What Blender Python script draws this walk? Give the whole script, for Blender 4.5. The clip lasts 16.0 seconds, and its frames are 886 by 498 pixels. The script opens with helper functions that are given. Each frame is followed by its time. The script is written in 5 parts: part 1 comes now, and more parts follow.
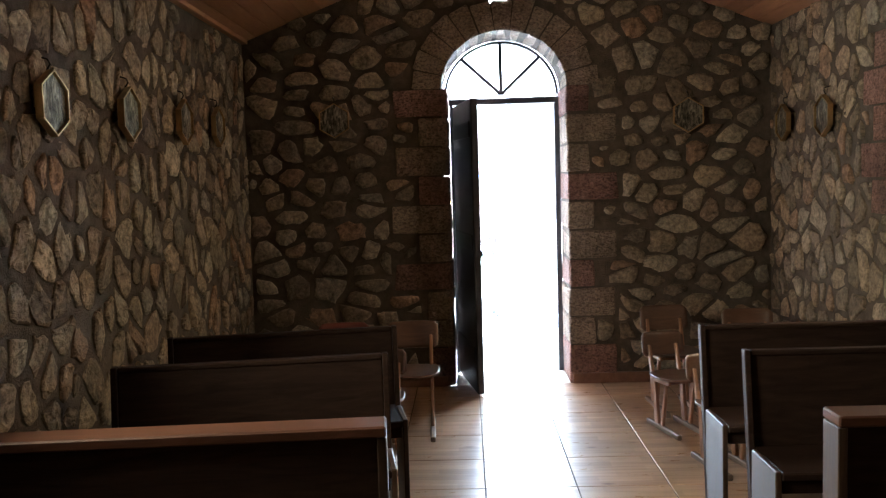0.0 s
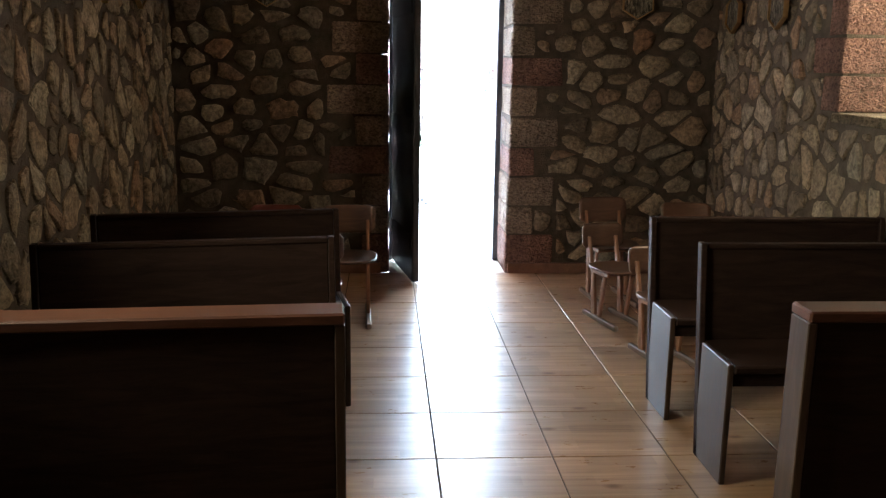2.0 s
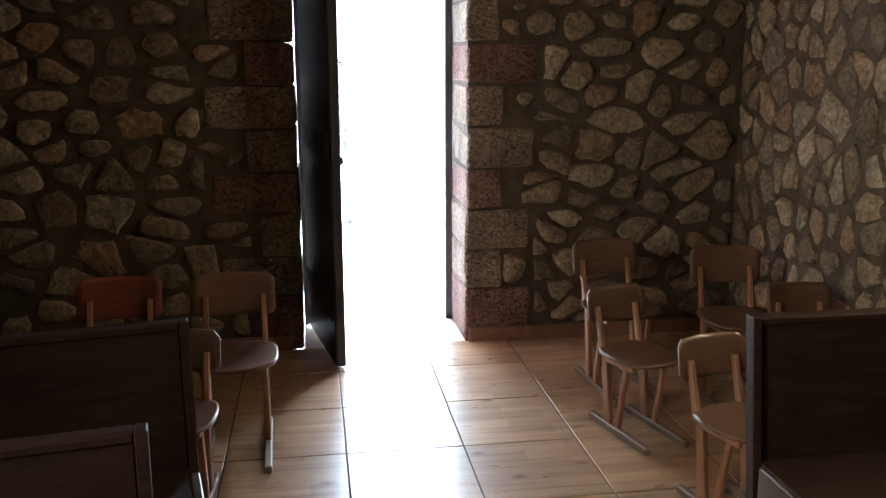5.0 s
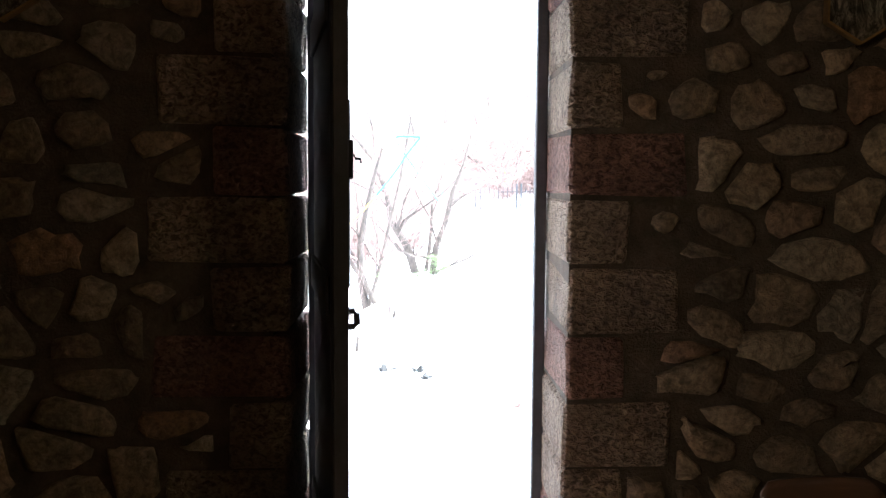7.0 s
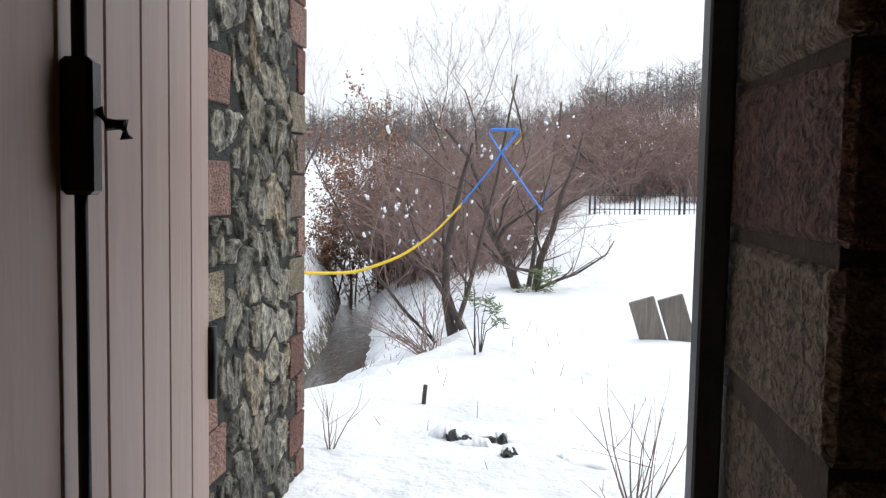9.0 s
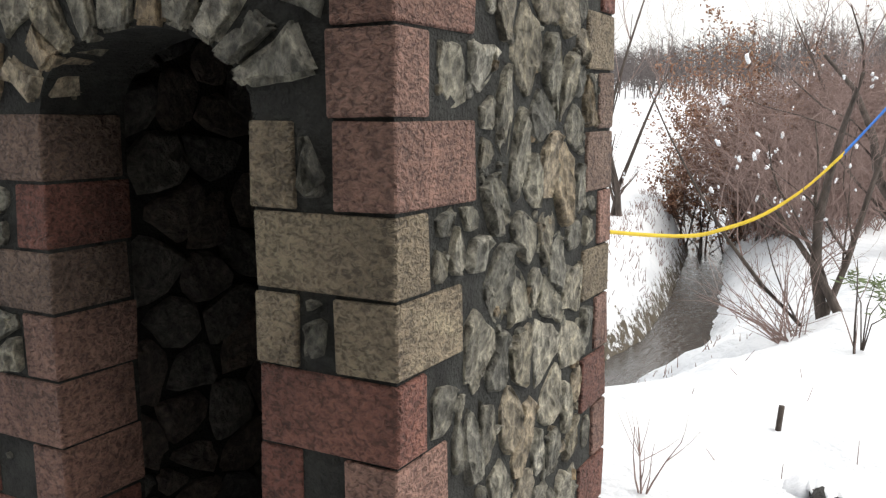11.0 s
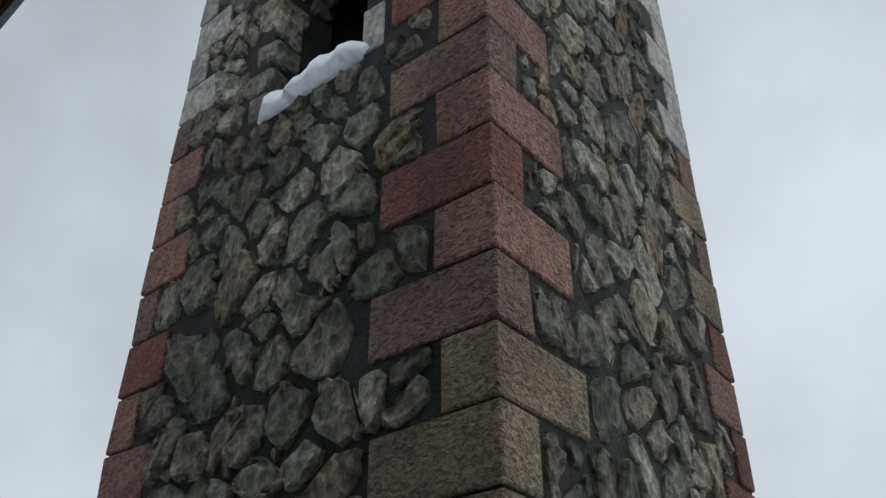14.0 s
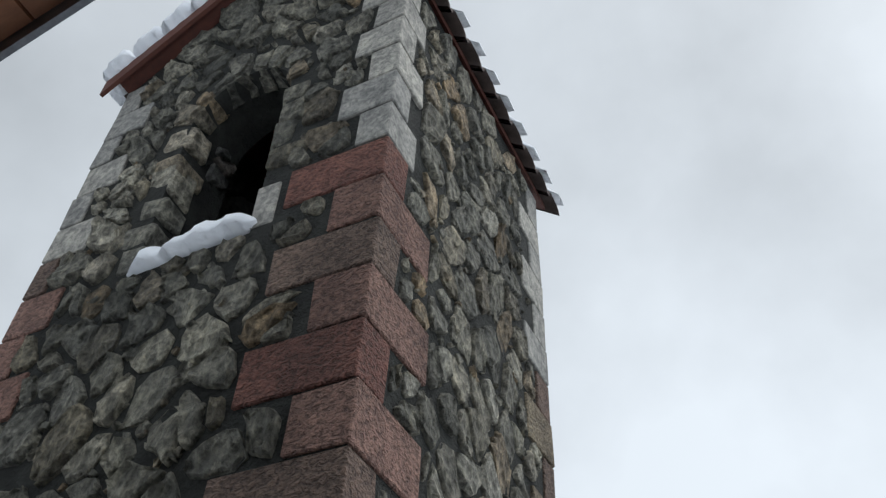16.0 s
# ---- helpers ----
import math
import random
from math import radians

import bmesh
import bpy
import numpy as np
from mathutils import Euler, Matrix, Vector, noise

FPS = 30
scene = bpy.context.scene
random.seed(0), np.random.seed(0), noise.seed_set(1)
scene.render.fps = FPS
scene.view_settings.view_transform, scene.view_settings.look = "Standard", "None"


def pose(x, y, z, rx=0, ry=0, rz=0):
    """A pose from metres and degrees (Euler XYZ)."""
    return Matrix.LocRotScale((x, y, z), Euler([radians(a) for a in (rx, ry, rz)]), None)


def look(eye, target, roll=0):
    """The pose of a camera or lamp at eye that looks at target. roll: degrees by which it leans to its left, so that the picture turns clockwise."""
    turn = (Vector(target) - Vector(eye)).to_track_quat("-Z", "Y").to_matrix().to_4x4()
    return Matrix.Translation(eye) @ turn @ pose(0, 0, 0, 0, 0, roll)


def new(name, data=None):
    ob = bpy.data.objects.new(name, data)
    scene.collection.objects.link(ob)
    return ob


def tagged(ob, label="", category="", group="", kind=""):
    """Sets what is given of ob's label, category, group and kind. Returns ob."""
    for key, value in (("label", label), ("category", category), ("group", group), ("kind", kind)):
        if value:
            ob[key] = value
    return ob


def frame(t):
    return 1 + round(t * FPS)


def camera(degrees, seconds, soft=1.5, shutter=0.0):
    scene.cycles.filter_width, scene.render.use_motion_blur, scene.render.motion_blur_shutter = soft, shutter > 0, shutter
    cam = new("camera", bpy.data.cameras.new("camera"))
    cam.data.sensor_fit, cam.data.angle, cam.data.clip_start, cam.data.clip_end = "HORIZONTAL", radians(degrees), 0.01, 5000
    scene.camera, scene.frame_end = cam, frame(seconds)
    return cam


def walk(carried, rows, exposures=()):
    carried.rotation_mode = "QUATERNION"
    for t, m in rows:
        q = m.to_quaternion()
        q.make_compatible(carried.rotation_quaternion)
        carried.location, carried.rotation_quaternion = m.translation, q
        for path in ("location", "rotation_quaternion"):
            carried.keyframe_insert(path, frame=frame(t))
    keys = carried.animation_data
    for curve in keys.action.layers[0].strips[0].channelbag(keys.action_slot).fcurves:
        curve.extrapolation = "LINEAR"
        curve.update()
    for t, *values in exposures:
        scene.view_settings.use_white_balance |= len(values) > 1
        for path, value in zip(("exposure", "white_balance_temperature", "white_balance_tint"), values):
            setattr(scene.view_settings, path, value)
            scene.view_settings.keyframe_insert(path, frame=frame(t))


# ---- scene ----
cam = camera(53.8, 16.0, soft=1.3)
PATH = [
    (0, (-0.203, -6.869, 1.636), (-0.259, -4.876, 1.479), -1.7),
    (0.5, (-0.195, -6.888, 1.625), (-0.243, -4.901, 1.399), -0.9),
    (1, (-0.19, -6.877, 1.607), (-0.213, -4.905, 1.273), 0.8),
    (1.5, (-0.244, -6.817, 1.593), (-0.188, -4.858, 1.192), 1.1),
    (2, (-0.357, -6.664, 1.583), (-0.223, -4.71, 1.174), 0.9),
    (2.5, (-0.434, -6.418, 1.523), (-0.252, -4.474, 1.087), 0.2),
    (3, (-0.471, -6.118, 1.544), (-0.202, -4.196, 1.058), -0.0),
    (3.2, (-0.478, -6.01, 1.536), (-0.162, -4.099, 1.035), 0.3),
    (5.3, (-0.171, -4.444, 1.575), (0.098, -2.498, 1.198), -0.4),
    (5.5, (-0.128, -4.26, 1.564), (0.087, -2.298, 1.243), -0.0),
    (6, (-0.03, -3.822, 1.55), (0.072, -1.84, 1.309), 0.2),
    (6.5, (0.03, -3.371, 1.554), (0.101, -1.385, 1.33), -0.4),
    (7, (0.095, -2.879, 1.495), (0.154, -0.886, 1.341), 0.4),
    (7.5, (0.181, -2.383, 1.504), (0.203, -0.386, 1.384), 0.1),
    (8, (0.27, -1.90, 1.513), (0.216, 0.093, 1.402), -0.5),
    (8.1, (0.28, -1.79, 1.513), (0.214, 0.203, 1.398), -0.5),
    (8.2, (0.287, -1.68, 1.513), (0.208, 0.312, 1.396), -0.4),
    (10.3, (0.197, 0.035, 1.584), (-0.389, 1.922, 1.277), 1.3),
    (10.5, (0.153, 0.185, 1.599), (-0.526, 2.038, 1.269), 0.7),
    (11, (0.117, 0.429, 1.604), (-0.834, 2.161, 1.294), -0.0),
    (11.5, (0.101, 0.613, 1.64), (-1.146, 2.17, 1.49), -0.5),
    (12, (0.065, 0.652, 1.713), (-1.278, 2.115, 1.948), -0.8),
    (12.5, (0.069, 0.637, 1.771), (-1.237, 2.036, 2.352), -0.2),
    (13, (0.095, 0.614, 1.808), (-1.13, 1.972, 2.618), 0.3),
    (13.5, (0.119, 0.603, 1.831), (-1.017, 1.922, 2.815), 0.2),
    (14, (0.141, 0.59, 1.851), (-0.912, 1.887, 2.952), 0.1),
    (14.5, (0.161, 0.577, 1.861), (-0.8, 1.839, 3.08), -1.2),
    (15, (0.18, 0.573, 1.879), (-0.69, 1.785, 3.211), -2.5),
    (15.5, (0.179, 0.563, 1.874), (-0.6, 1.76, 3.274), -0.5),
    (16, (0.144, 0.567, 1.861), (-0.51, 1.792, 3.3), 2.7),
]
walk(cam, [(t, look(eye, target, roll)) for t, eye, target, roll in PATH],
     exposures=[(0, 5.1, 5250, 3), (1, 4.75, 5250, 3), (2, 4.85, 5250, 3), (3.2, 5.05, 5250, 3), (5.5, 4.85, 5350, 4), (6.5, 4.35, 5600, 5), (7.5, 2.6, 5900, 7), (8.0, 0.85, 6250, 8), (8.4, 0.6, 6300, 9), (10.3, 0.32, 6400, 10), (11, 0.7, 6850, 10), (11.5, 1.0, 6950, 10), (12, 0.9, 6800, 9), (12.5, 0.65, 6650, 8), (13, -0.1, 6250, 8), (13.5, -0.42, 6200, 8), (14, -0.45, 6150, 7), (15, -0.15, 6150, 7), (16, -0.2, 6150, 7)])

# world and sun: an overcast winter sky
world = bpy.data.worlds.new("sky")
scene.world = world
world.use_nodes = True
wn = world.node_tree
sky = wn.nodes.new("ShaderNodeTexSky")
sky.sky_type = "NISHITA"
sky.sun_disc = False
sky.sun_elevation, sky.sun_rotation = radians(58), radians(75)
sky.dust_density, sky.air_density, sky.ozone_density = 4.0, 1.0, 1.0
grey = wn.nodes.new("ShaderNodeHueSaturation")
grey.inputs["Saturation"].default_value = 0.22
wn.links.new(sky.outputs[0], grey.inputs["Color"])
clouds = wn.nodes.new("ShaderNodeTexNoise")
clouds.inputs["Scale"].default_value, clouds.inputs["Detail"].default_value = 1.9, 6
puff = wn.nodes.new("ShaderNodeMapRange")
puff.inputs[1].default_value, puff.inputs[2].default_value, puff.inputs[3].default_value, puff.inputs[4].default_value = 0.3, 0.7, 0.70, 1.2
wn.links.new(clouds.outputs[0], puff.inputs[0])
cover = wn.nodes.new("ShaderNodeMix")
cover.data_type, cover.blend_type = "RGBA", "MULTIPLY"
cover.inputs[0].default_value = 1
veil = wn.nodes.new("ShaderNodeMix")
veil.data_type = "RGBA"
veil.inputs[0].default_value = 0.62
veil.inputs[7].default_value = (5.0, 5.15, 5.3, 1)
wn.links.new(grey.outputs[0], veil.inputs[6])
wn.links.new(veil.outputs[2], cover.inputs[6])
wn.links.new(puff.outputs[0], cover.inputs[7])
wn.links.new(cover.outputs[2], wn.nodes["Background"].inputs[0])
wn.nodes["Background"].inputs[1].default_value = 0.19
sun = new("sun", bpy.data.lights.new("sun", "SUN"))
sun.data.energy, sun.data.angle, sun.data.color = 1.15, radians(50), (1, 0.97, 0.93)
sun.matrix_world = look((0, 0, 30), (-5.1, -1.4, 21.5))

# ---- materials ----
def node_material(name):
    m = bpy.data.materials.new(name)
    m.use_nodes = True
    nt = m.node_tree
    return m, nt, nt.nodes["Principled BSDF"]


def ramp(nt, fac, stops):
    r = nt.nodes.new("ShaderNodeValToRGB")
    while len(r.color_ramp.elements) < len(stops):
        r.color_ramp.elements.new(0.5)
    for e, (p, c) in zip(r.color_ramp.elements, stops):
        e.position, e.color = p, (*c, 1)
    nt.links.new(fac, r.inputs[0])
    return r.outputs[0]


def noise_tex(nt, scale, detail=6, rough=0.6, stretch=(1, 1, 1), distort=0.0, world_space=False):
    co = nt.nodes.new("ShaderNodeTexCoord")
    mp = nt.nodes.new("ShaderNodeMapping")
    mp.inputs["Scale"].default_value = stretch
    n = nt.nodes.new("ShaderNodeTexNoise")
    n.inputs["Scale"].default_value, n.inputs["Detail"].default_value, n.inputs["Roughness"].default_value = scale, detail, rough
    n.inputs["Distortion"].default_value = distort
    place = nt.nodes.new("ShaderNodeNewGeometry").outputs["Position"] if world_space else co.outputs["Object"]
    nt.links.new(place, mp.inputs[0])
    nt.links.new(mp.outputs[0], n.inputs["Vector"])
    return n.outputs[0]


def blend(nt, a, b, fac, mode="MULTIPLY"):
    mx = nt.nodes.new("ShaderNodeMix")
    mx.data_type, mx.blend_type = "RGBA", mode
    for sock, v in ((0, fac), (6, a), (7, b)):
        if hasattr(v, "is_linked"):
            nt.links.new(v, mx.inputs[sock])
        else:
            mx.inputs[sock].default_value = v if sock == 0 else (*v, 1)
    return mx.outputs[2]


def bump(nt, bsdf, height, strength, distance, under=None):
    b = nt.nodes.new("ShaderNodeBump")
    b.inputs["Strength"].default_value, b.inputs["Distance"].default_value = strength, distance
    nt.links.new(height, b.inputs["Height"])
    if under is not None:
        nt.links.new(under, b.inputs["Normal"])
    nt.links.new(b.outputs[0], bsdf.inputs["Normal"])
    return b.outputs[0]


def pick(nt):
    """A number of its own for each piece, be it an object or an island."""
    oi = nt.nodes.new("ShaderNodeObjectInfo")
    ge = nt.nodes.new("ShaderNodeNewGeometry")
    ad = nt.nodes.new("ShaderNodeMath")
    ad.operation = "ADD"
    fr = nt.nodes.new("ShaderNodeMath")
    fr.operation = "FRACT"
    nt.links.new(oi.outputs["Random"], ad.inputs[0])
    nt.links.new(ge.outputs["Random Per Island"], ad.inputs[1])
    nt.links.new(ad.outputs[0], fr.inputs[0])
    return fr.outputs[0]


def craggy(nt, scale, stretch=(1, 1, 1)):
    """Broken faces: ridged noise cut by the edges of large cells."""
    co = nt.nodes.new("ShaderNodeTexCoord")
    mp = nt.nodes.new("ShaderNodeMapping")
    mp.inputs["Scale"].default_value = stretch
    mp.inputs["Rotation"].default_value = (0.5, 0.6, 0.4)
    nt.links.new(co.outputs["Object"], mp.inputs[0])
    ridge = nt.nodes.new("ShaderNodeTexNoise")
    ridge.noise_type = "RIDGED_MULTIFRACTAL"
    for key, val in (("Scale", scale), ("Detail", 7), ("Roughness", 0.55), ("Distortion", 0.5)):
        ridge.inputs[key].default_value = val
    nt.links.new(mp.outputs[0], ridge.inputs["Vector"])
    cell = nt.nodes.new("ShaderNodeTexVoronoi")
    cell.inputs["Scale"].default_value = scale * 1.6
    nt.links.new(mp.outputs[0], cell.inputs["Vector"])
    half_ridge = nt.nodes.new("ShaderNodeMath")
    half_ridge.operation = "MULTIPLY"
    half_ridge.inputs[1].default_value = 0.42
    nt.links.new(ridge.outputs[0], half_ridge.inputs[0])
    both = nt.nodes.new("ShaderNodeMath")
    both.operation = "ADD"
    nt.links.new(half_ridge.outputs[0], both.inputs[0])
    nt.links.new(cell.outputs["Distance"], both.inputs[1])
    return both.outputs[0]


def stone_material(name, tones, rough=0.85, fine=55, strength=0.5, distance=0.02, streak=(1, 1, 1), vein=0.35, crag=0.0, stain=0.0):
    m, nt, b = node_material(name)
    n = len(tones)
    base = ramp(nt, pick(nt), [(i / n, c) for i, c in enumerate(tones)])
    nt.nodes[-1].color_ramp.interpolation = "LINEAR"
    coarse = noise_tex(nt, 11, 6, 0.7, streak, 1.2)
    mott = ramp(nt, coarse, [(0.3, (0.42, 0.42, 0.43)), (0.5, (0.92, 0.92, 0.92)), (0.68, (1.45, 1.42, 1.35))])
    col = blend(nt, base, mott, 0.9)
    grain = noise_tex(nt, fine, 8, 0.7, streak, 0.4)
    gr = ramp(nt, grain, [(0.40, (0.42, 0.42, 0.42)), (0.49, (0.95, 0.95, 0.95)), (0.60, (1.45, 1.43, 1.38))])
    col = blend(nt, col, gr, vein + 0.3)
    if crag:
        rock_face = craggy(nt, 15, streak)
        # crevices dark, ridges pale: the shade of the broken faces is in the colour
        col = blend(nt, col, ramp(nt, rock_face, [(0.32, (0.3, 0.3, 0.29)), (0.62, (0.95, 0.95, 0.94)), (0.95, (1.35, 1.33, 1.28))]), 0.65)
    if stain:
        big = noise_tex(nt, 1.7, 5, 0.65, (1, 1, 0.7))
        col = blend(nt, col, ramp(nt, big, [(0.36, (0.42, 0.43, 0.42)), (0.5, (0.9, 0.9, 0.88)), (0.62, (1.25, 1.24, 1.2))]), stain)
    nt.links.new(col, b.inputs["Base Color"])
    b.inputs["Roughness"].default_value = rough
    first = bump(nt, b, coarse, min(1, strength * 1.1), distance * 3)
    if crag:
        first = bump(nt, b, rock_face, 1.0, crag, first)
    bump(nt, b, grain, strength, distance, first)
    return m


def plain_material(name, tone, rough=0.7, metal=0.0, scale=14, spread=0.25, strength=0.15, distance=0.004, stretch=(1, 1, 1)):
    m, nt, b = node_material(name)
    a = noise_tex(nt, scale, 6, 0.65, stretch)
    lo = tuple(c * (1 - spread) for c in tone)
    hi = tuple(min(1, c * (1 + spread)) for c in tone)
    col = ramp(nt, a, [(0.3, lo), (0.7, hi)])
    f = noise_tex(nt, scale * 9, 4, 0.6, stretch)
    col = blend(nt, col, ramp(nt, f, [(0.35, (0.8, 0.8, 0.8)), (0.65, (1.1, 1.1, 1.1))]), 0.6)
    nt.links.new(col, b.inputs["Base Color"])
    b.inputs["Roughness"].default_value, b.inputs["Metallic"].default_value = rough, metal
    bump(nt, b, f, strength, distance)
    return m


def wood_material(name, dark, light, rough=0.5, along="x", scale=6, coat=0.0):
    m, nt, b = node_material(name)
    st = {"x": (0.12, 1, 1), "y": (1, 0.12, 1), "z": (1, 1, 0.1)}[along]
    g = noise_tex(nt, scale * 4, 8, 0.7, st, 1.2)
    big = noise_tex(nt, scale * 0.6, 3, 0.5, st)
    col = ramp(nt, g, [(0.28, dark), (0.72, light)])
    col = blend(nt, col, ramp(nt, big, [(0.3, (0.75, 0.72, 0.7)), (0.7, (1.15, 1.12, 1.08))]), 0.7)
    tint = ramp(nt, pick(nt), [(0, (0.82, 0.8, 0.8)), (1, (1.12, 1.1, 1.06))])
    col = blend(nt, col, tint, 0.8)
    nt.links.new(col, b.inputs["Base Color"])
    rr = nt.nodes.new("ShaderNodeMapRange")
    rr.inputs[3].default_value, rr.inputs[4].default_value = rough - 0.1, rough + 0.15
    nt.links.new(g, rr.inputs[0])
    nt.links.new(rr.outputs[0], b.inputs["Roughness"])
    b.inputs["Coat Weight"].default_value = coat
    bump(nt, b, g, 0.12, 0.003)
    return m


RUBBLE_IN = stone_material("rubble_interior", [(0.26, 0.205, 0.14), (0.345, 0.28, 0.20), (0.175, 0.142, 0.103), (0.37, 0.30, 0.205), (0.29, 0.185, 0.115), (0.235, 0.208, 0.165), (0.42, 0.355, 0.26), (0.20, 0.155, 0.108)], fine=38, strength=0.55, vein=0.3)
MORTAR_IN = plain_material("mortar_interior", (0.098, 0.078, 0.057), 0.95, scale=11, spread=0.4, strength=0.7, distance=0.02)
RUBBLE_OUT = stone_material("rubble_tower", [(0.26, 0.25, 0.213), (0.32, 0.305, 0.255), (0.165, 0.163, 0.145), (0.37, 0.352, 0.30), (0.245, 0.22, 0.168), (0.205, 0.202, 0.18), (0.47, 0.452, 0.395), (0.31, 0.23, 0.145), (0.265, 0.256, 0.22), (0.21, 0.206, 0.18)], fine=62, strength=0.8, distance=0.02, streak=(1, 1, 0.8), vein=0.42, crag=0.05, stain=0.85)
# darker copy of the tower rubble: the shade indoors is put into its colour
RUBBLE_SHADED = stone_material("rubble_inner_shaded", [(0.15, 0.15, 0.145), (0.18, 0.175, 0.16), (0.12, 0.12, 0.12), (0.17, 0.145, 0.13)], fine=30, strength=0.8, distance=0.03)
MORTAR_OUT = plain_material("mortar_tower", (0.026, 0.027, 0.024), 0.97, scale=9, spread=0.7, strength=1.0, distance=0.03)


def block_material(name, tone, other):
    """Sandstone dressed with a pick: short wavy gouges, soft blotches of a second tone, grime."""
    m, nt, b = node_material(name)
    base = ramp(nt, pick(nt), [(0, tone), (1, other)])
    blotch = noise_tex(nt, 4.5, 5, 0.65, (1, 1, 1), 0.8)
    col = blend(nt, base, ramp(nt, blotch, [(0.32, (0.62, 0.6, 0.6)), (0.5, (1, 1, 1)), (0.66, (1.22, 1.26, 1.24))]), 0.85)
    grime = noise_tex(nt, 1.3, 5, 0.6, (1, 1, 0.6))
    col = blend(nt, col, ramp(nt, grime, [(0.36, (0.5, 0.5, 0.5)), (0.55, (1.05, 1.05, 1.05))]), 0.75)
    gouge = noise_tex(nt, 62, 2, 0.5, (0.78, 0.78, 1.1), 0.8)
    pits = noise_tex(nt, 150, 3, 0.6, (1, 1, 1.2), 0.4)
    chis = blend(nt, gouge, pits, 0.22, "MIX")
    # shade in the gouges and light on their ridges, painted into the colour
    col = blend(nt, col, ramp(nt, chis, [(0.38, (0.4, 0.38, 0.37)), (0.49, (0.94, 0.94, 0.94)), (0.60, (1.35, 1.32, 1.28))]), 0.8)
    nt.links.new(col, b.inputs["Base Color"])
    b.inputs["Roughness"].default_value = 0.88
    bump(nt, b, chis, 1.0, 0.075)
    return m


RED_BLOCK = block_material("red_sandstone", (0.175, 0.066, 0.05), (0.24, 0.105, 0.08))
PINK_BLOCK = block_material("pink_sandstone", (0.255, 0.138, 0.108), (0.325, 0.19, 0.152))
BROWN_BLOCK = block_material("brown_sandstone", (0.17, 0.112, 0.088), (0.225, 0.155, 0.122))
TAN_BLOCK = block_material("tan_sandstone", (0.235, 0.19, 0.13), (0.30, 0.245, 0.17))
WHITE_BLOCK = stone_material("pale_limestone", [(0.26, 0.252, 0.232), (0.31, 0.30, 0.272), (0.225, 0.222, 0.21)], fine=40, strength=0.2, distance=0.012, vein=0.3)
REVEAL_BLOCK = block_material("reveal_sandstone", (0.31, 0.235, 0.175), (0.37, 0.29, 0.215))

SNOW, snt, sb = node_material("snow")
sn1 = noise_tex(snt, 1.3, 6, 0.55)
snt.links.new(ramp(snt, sn1, [(0.3, (0.74, 0.77, 0.82)), (0.7, (0.84, 0.86, 0.89))]), sb.inputs["Base Color"])
sb.inputs["Roughness"].default_value = 0.75
sb.inputs["Subsurface Weight"].default_value = 0.0
sfirst = bump(snt, sb, noise_tex(snt, 3.2, 5, 0.5), 0.5, 0.12)
bump(snt, sb, noise_tex(snt, 60, 4, 0.6), 0.25, 0.01, sfirst)

# snow with dead grass and earth showing through, for the whole ground
GROUND, gnt, gb = node_material("snowy_ground")
g1 = noise_tex(gnt, 1.1, 6, 0.55)
white = ramp(gnt, g1, [(0.3, (0.60, 0.63, 0.67)), (0.7, (0.72, 0.74, 0.77))])
g2 = noise_tex(gnt, 7.5, 8, 0.75)
attr = gnt.nodes.new("ShaderNodeAttribute")
attr.attribute_name = "bare"
su = gnt.nodes.new("ShaderNodeMath")
su.operation = "ADD"
gnt.links.new(g2, su.inputs[0])
gnt.links.new(attr.outputs["Fac"], su.inputs[1])
mask = ramp(gnt, su.outputs[0], [(0.74, (0, 0, 0)), (0.80, (1, 1, 1))])
earth = ramp(gnt, g2, [(0.3, (0.035, 0.028, 0.02)), (0.7, (0.11, 0.09, 0.06))])
gnt.links.new(blend(gnt, white, earth, mask, "MIX"), gb.inputs["Base Color"])
gb.inputs["Roughness"].default_value = 0.8
gfirst = bump(gnt, gb, noise_tex(gnt, 2.0, 6, 0.55), 0.9, 0.16)
bump(gnt, gb, noise_tex(gnt, 40, 4, 0.6), 0.3, 0.012, gfirst)

WATER, wnt, wb = node_material("stream_water")
wb.inputs["Base Color"].default_value = (0.055, 0.05, 0.045, 1)
wb.inputs["Roughness"].default_value = 0.12
wb.inputs["Specular IOR Level"].default_value = 0.35
bump(wnt, wb, noise_tex(wnt, 5, 4, 0.6, (1.6, 0.6, 1), 0.8), 0.5, 0.03)

# floor tiles printed like wood
TILE, tnt, tb = node_material("floor_tile")
tg = noise_tex(tnt, 26, 6, 0.65, (0.05, 1, 1), 0.6, True)
tcol = ramp(tnt, tg, [(0.32, (0.24, 0.15, 0.088)), (0.5, (0.35, 0.23, 0.14)), (0.68, (0.43, 0.295, 0.185))])
strips = tnt.nodes.new("ShaderNodeTexBrick")
strips.offset, strips.offset_frequency = 0.37, 2
for key, val in (("Color1", (0.80, 0.77, 0.74, 1)), ("Color2", (1.12, 1.1, 1.07, 1)), ("Mortar", (0.74, 0.7, 0.66, 1)), ("Scale", 1.0), ("Mortar Size", 0.0), ("Mortar Smooth", 0.0), ("Bias", 0.0), ("Brick Width", 0.29), ("Row Height", 0.0811)):
    strips.inputs[key].default_value = val
tnt.links.new(tnt.nodes.new("ShaderNodeNewGeometry").outputs["Position"], strips.inputs["Vector"])
tcol = blend(tnt, tcol, strips.outputs["Color"], 0.85)
tcol = blend(tnt, tcol, ramp(tnt, noise_tex(tnt, 1.1, 5, 0.6, (1, 1, 1), 0.0, True), [(0.3, (0.82, 0.81, 0.8)), (0.7, (1.08, 1.07, 1.05))]), 0.7)
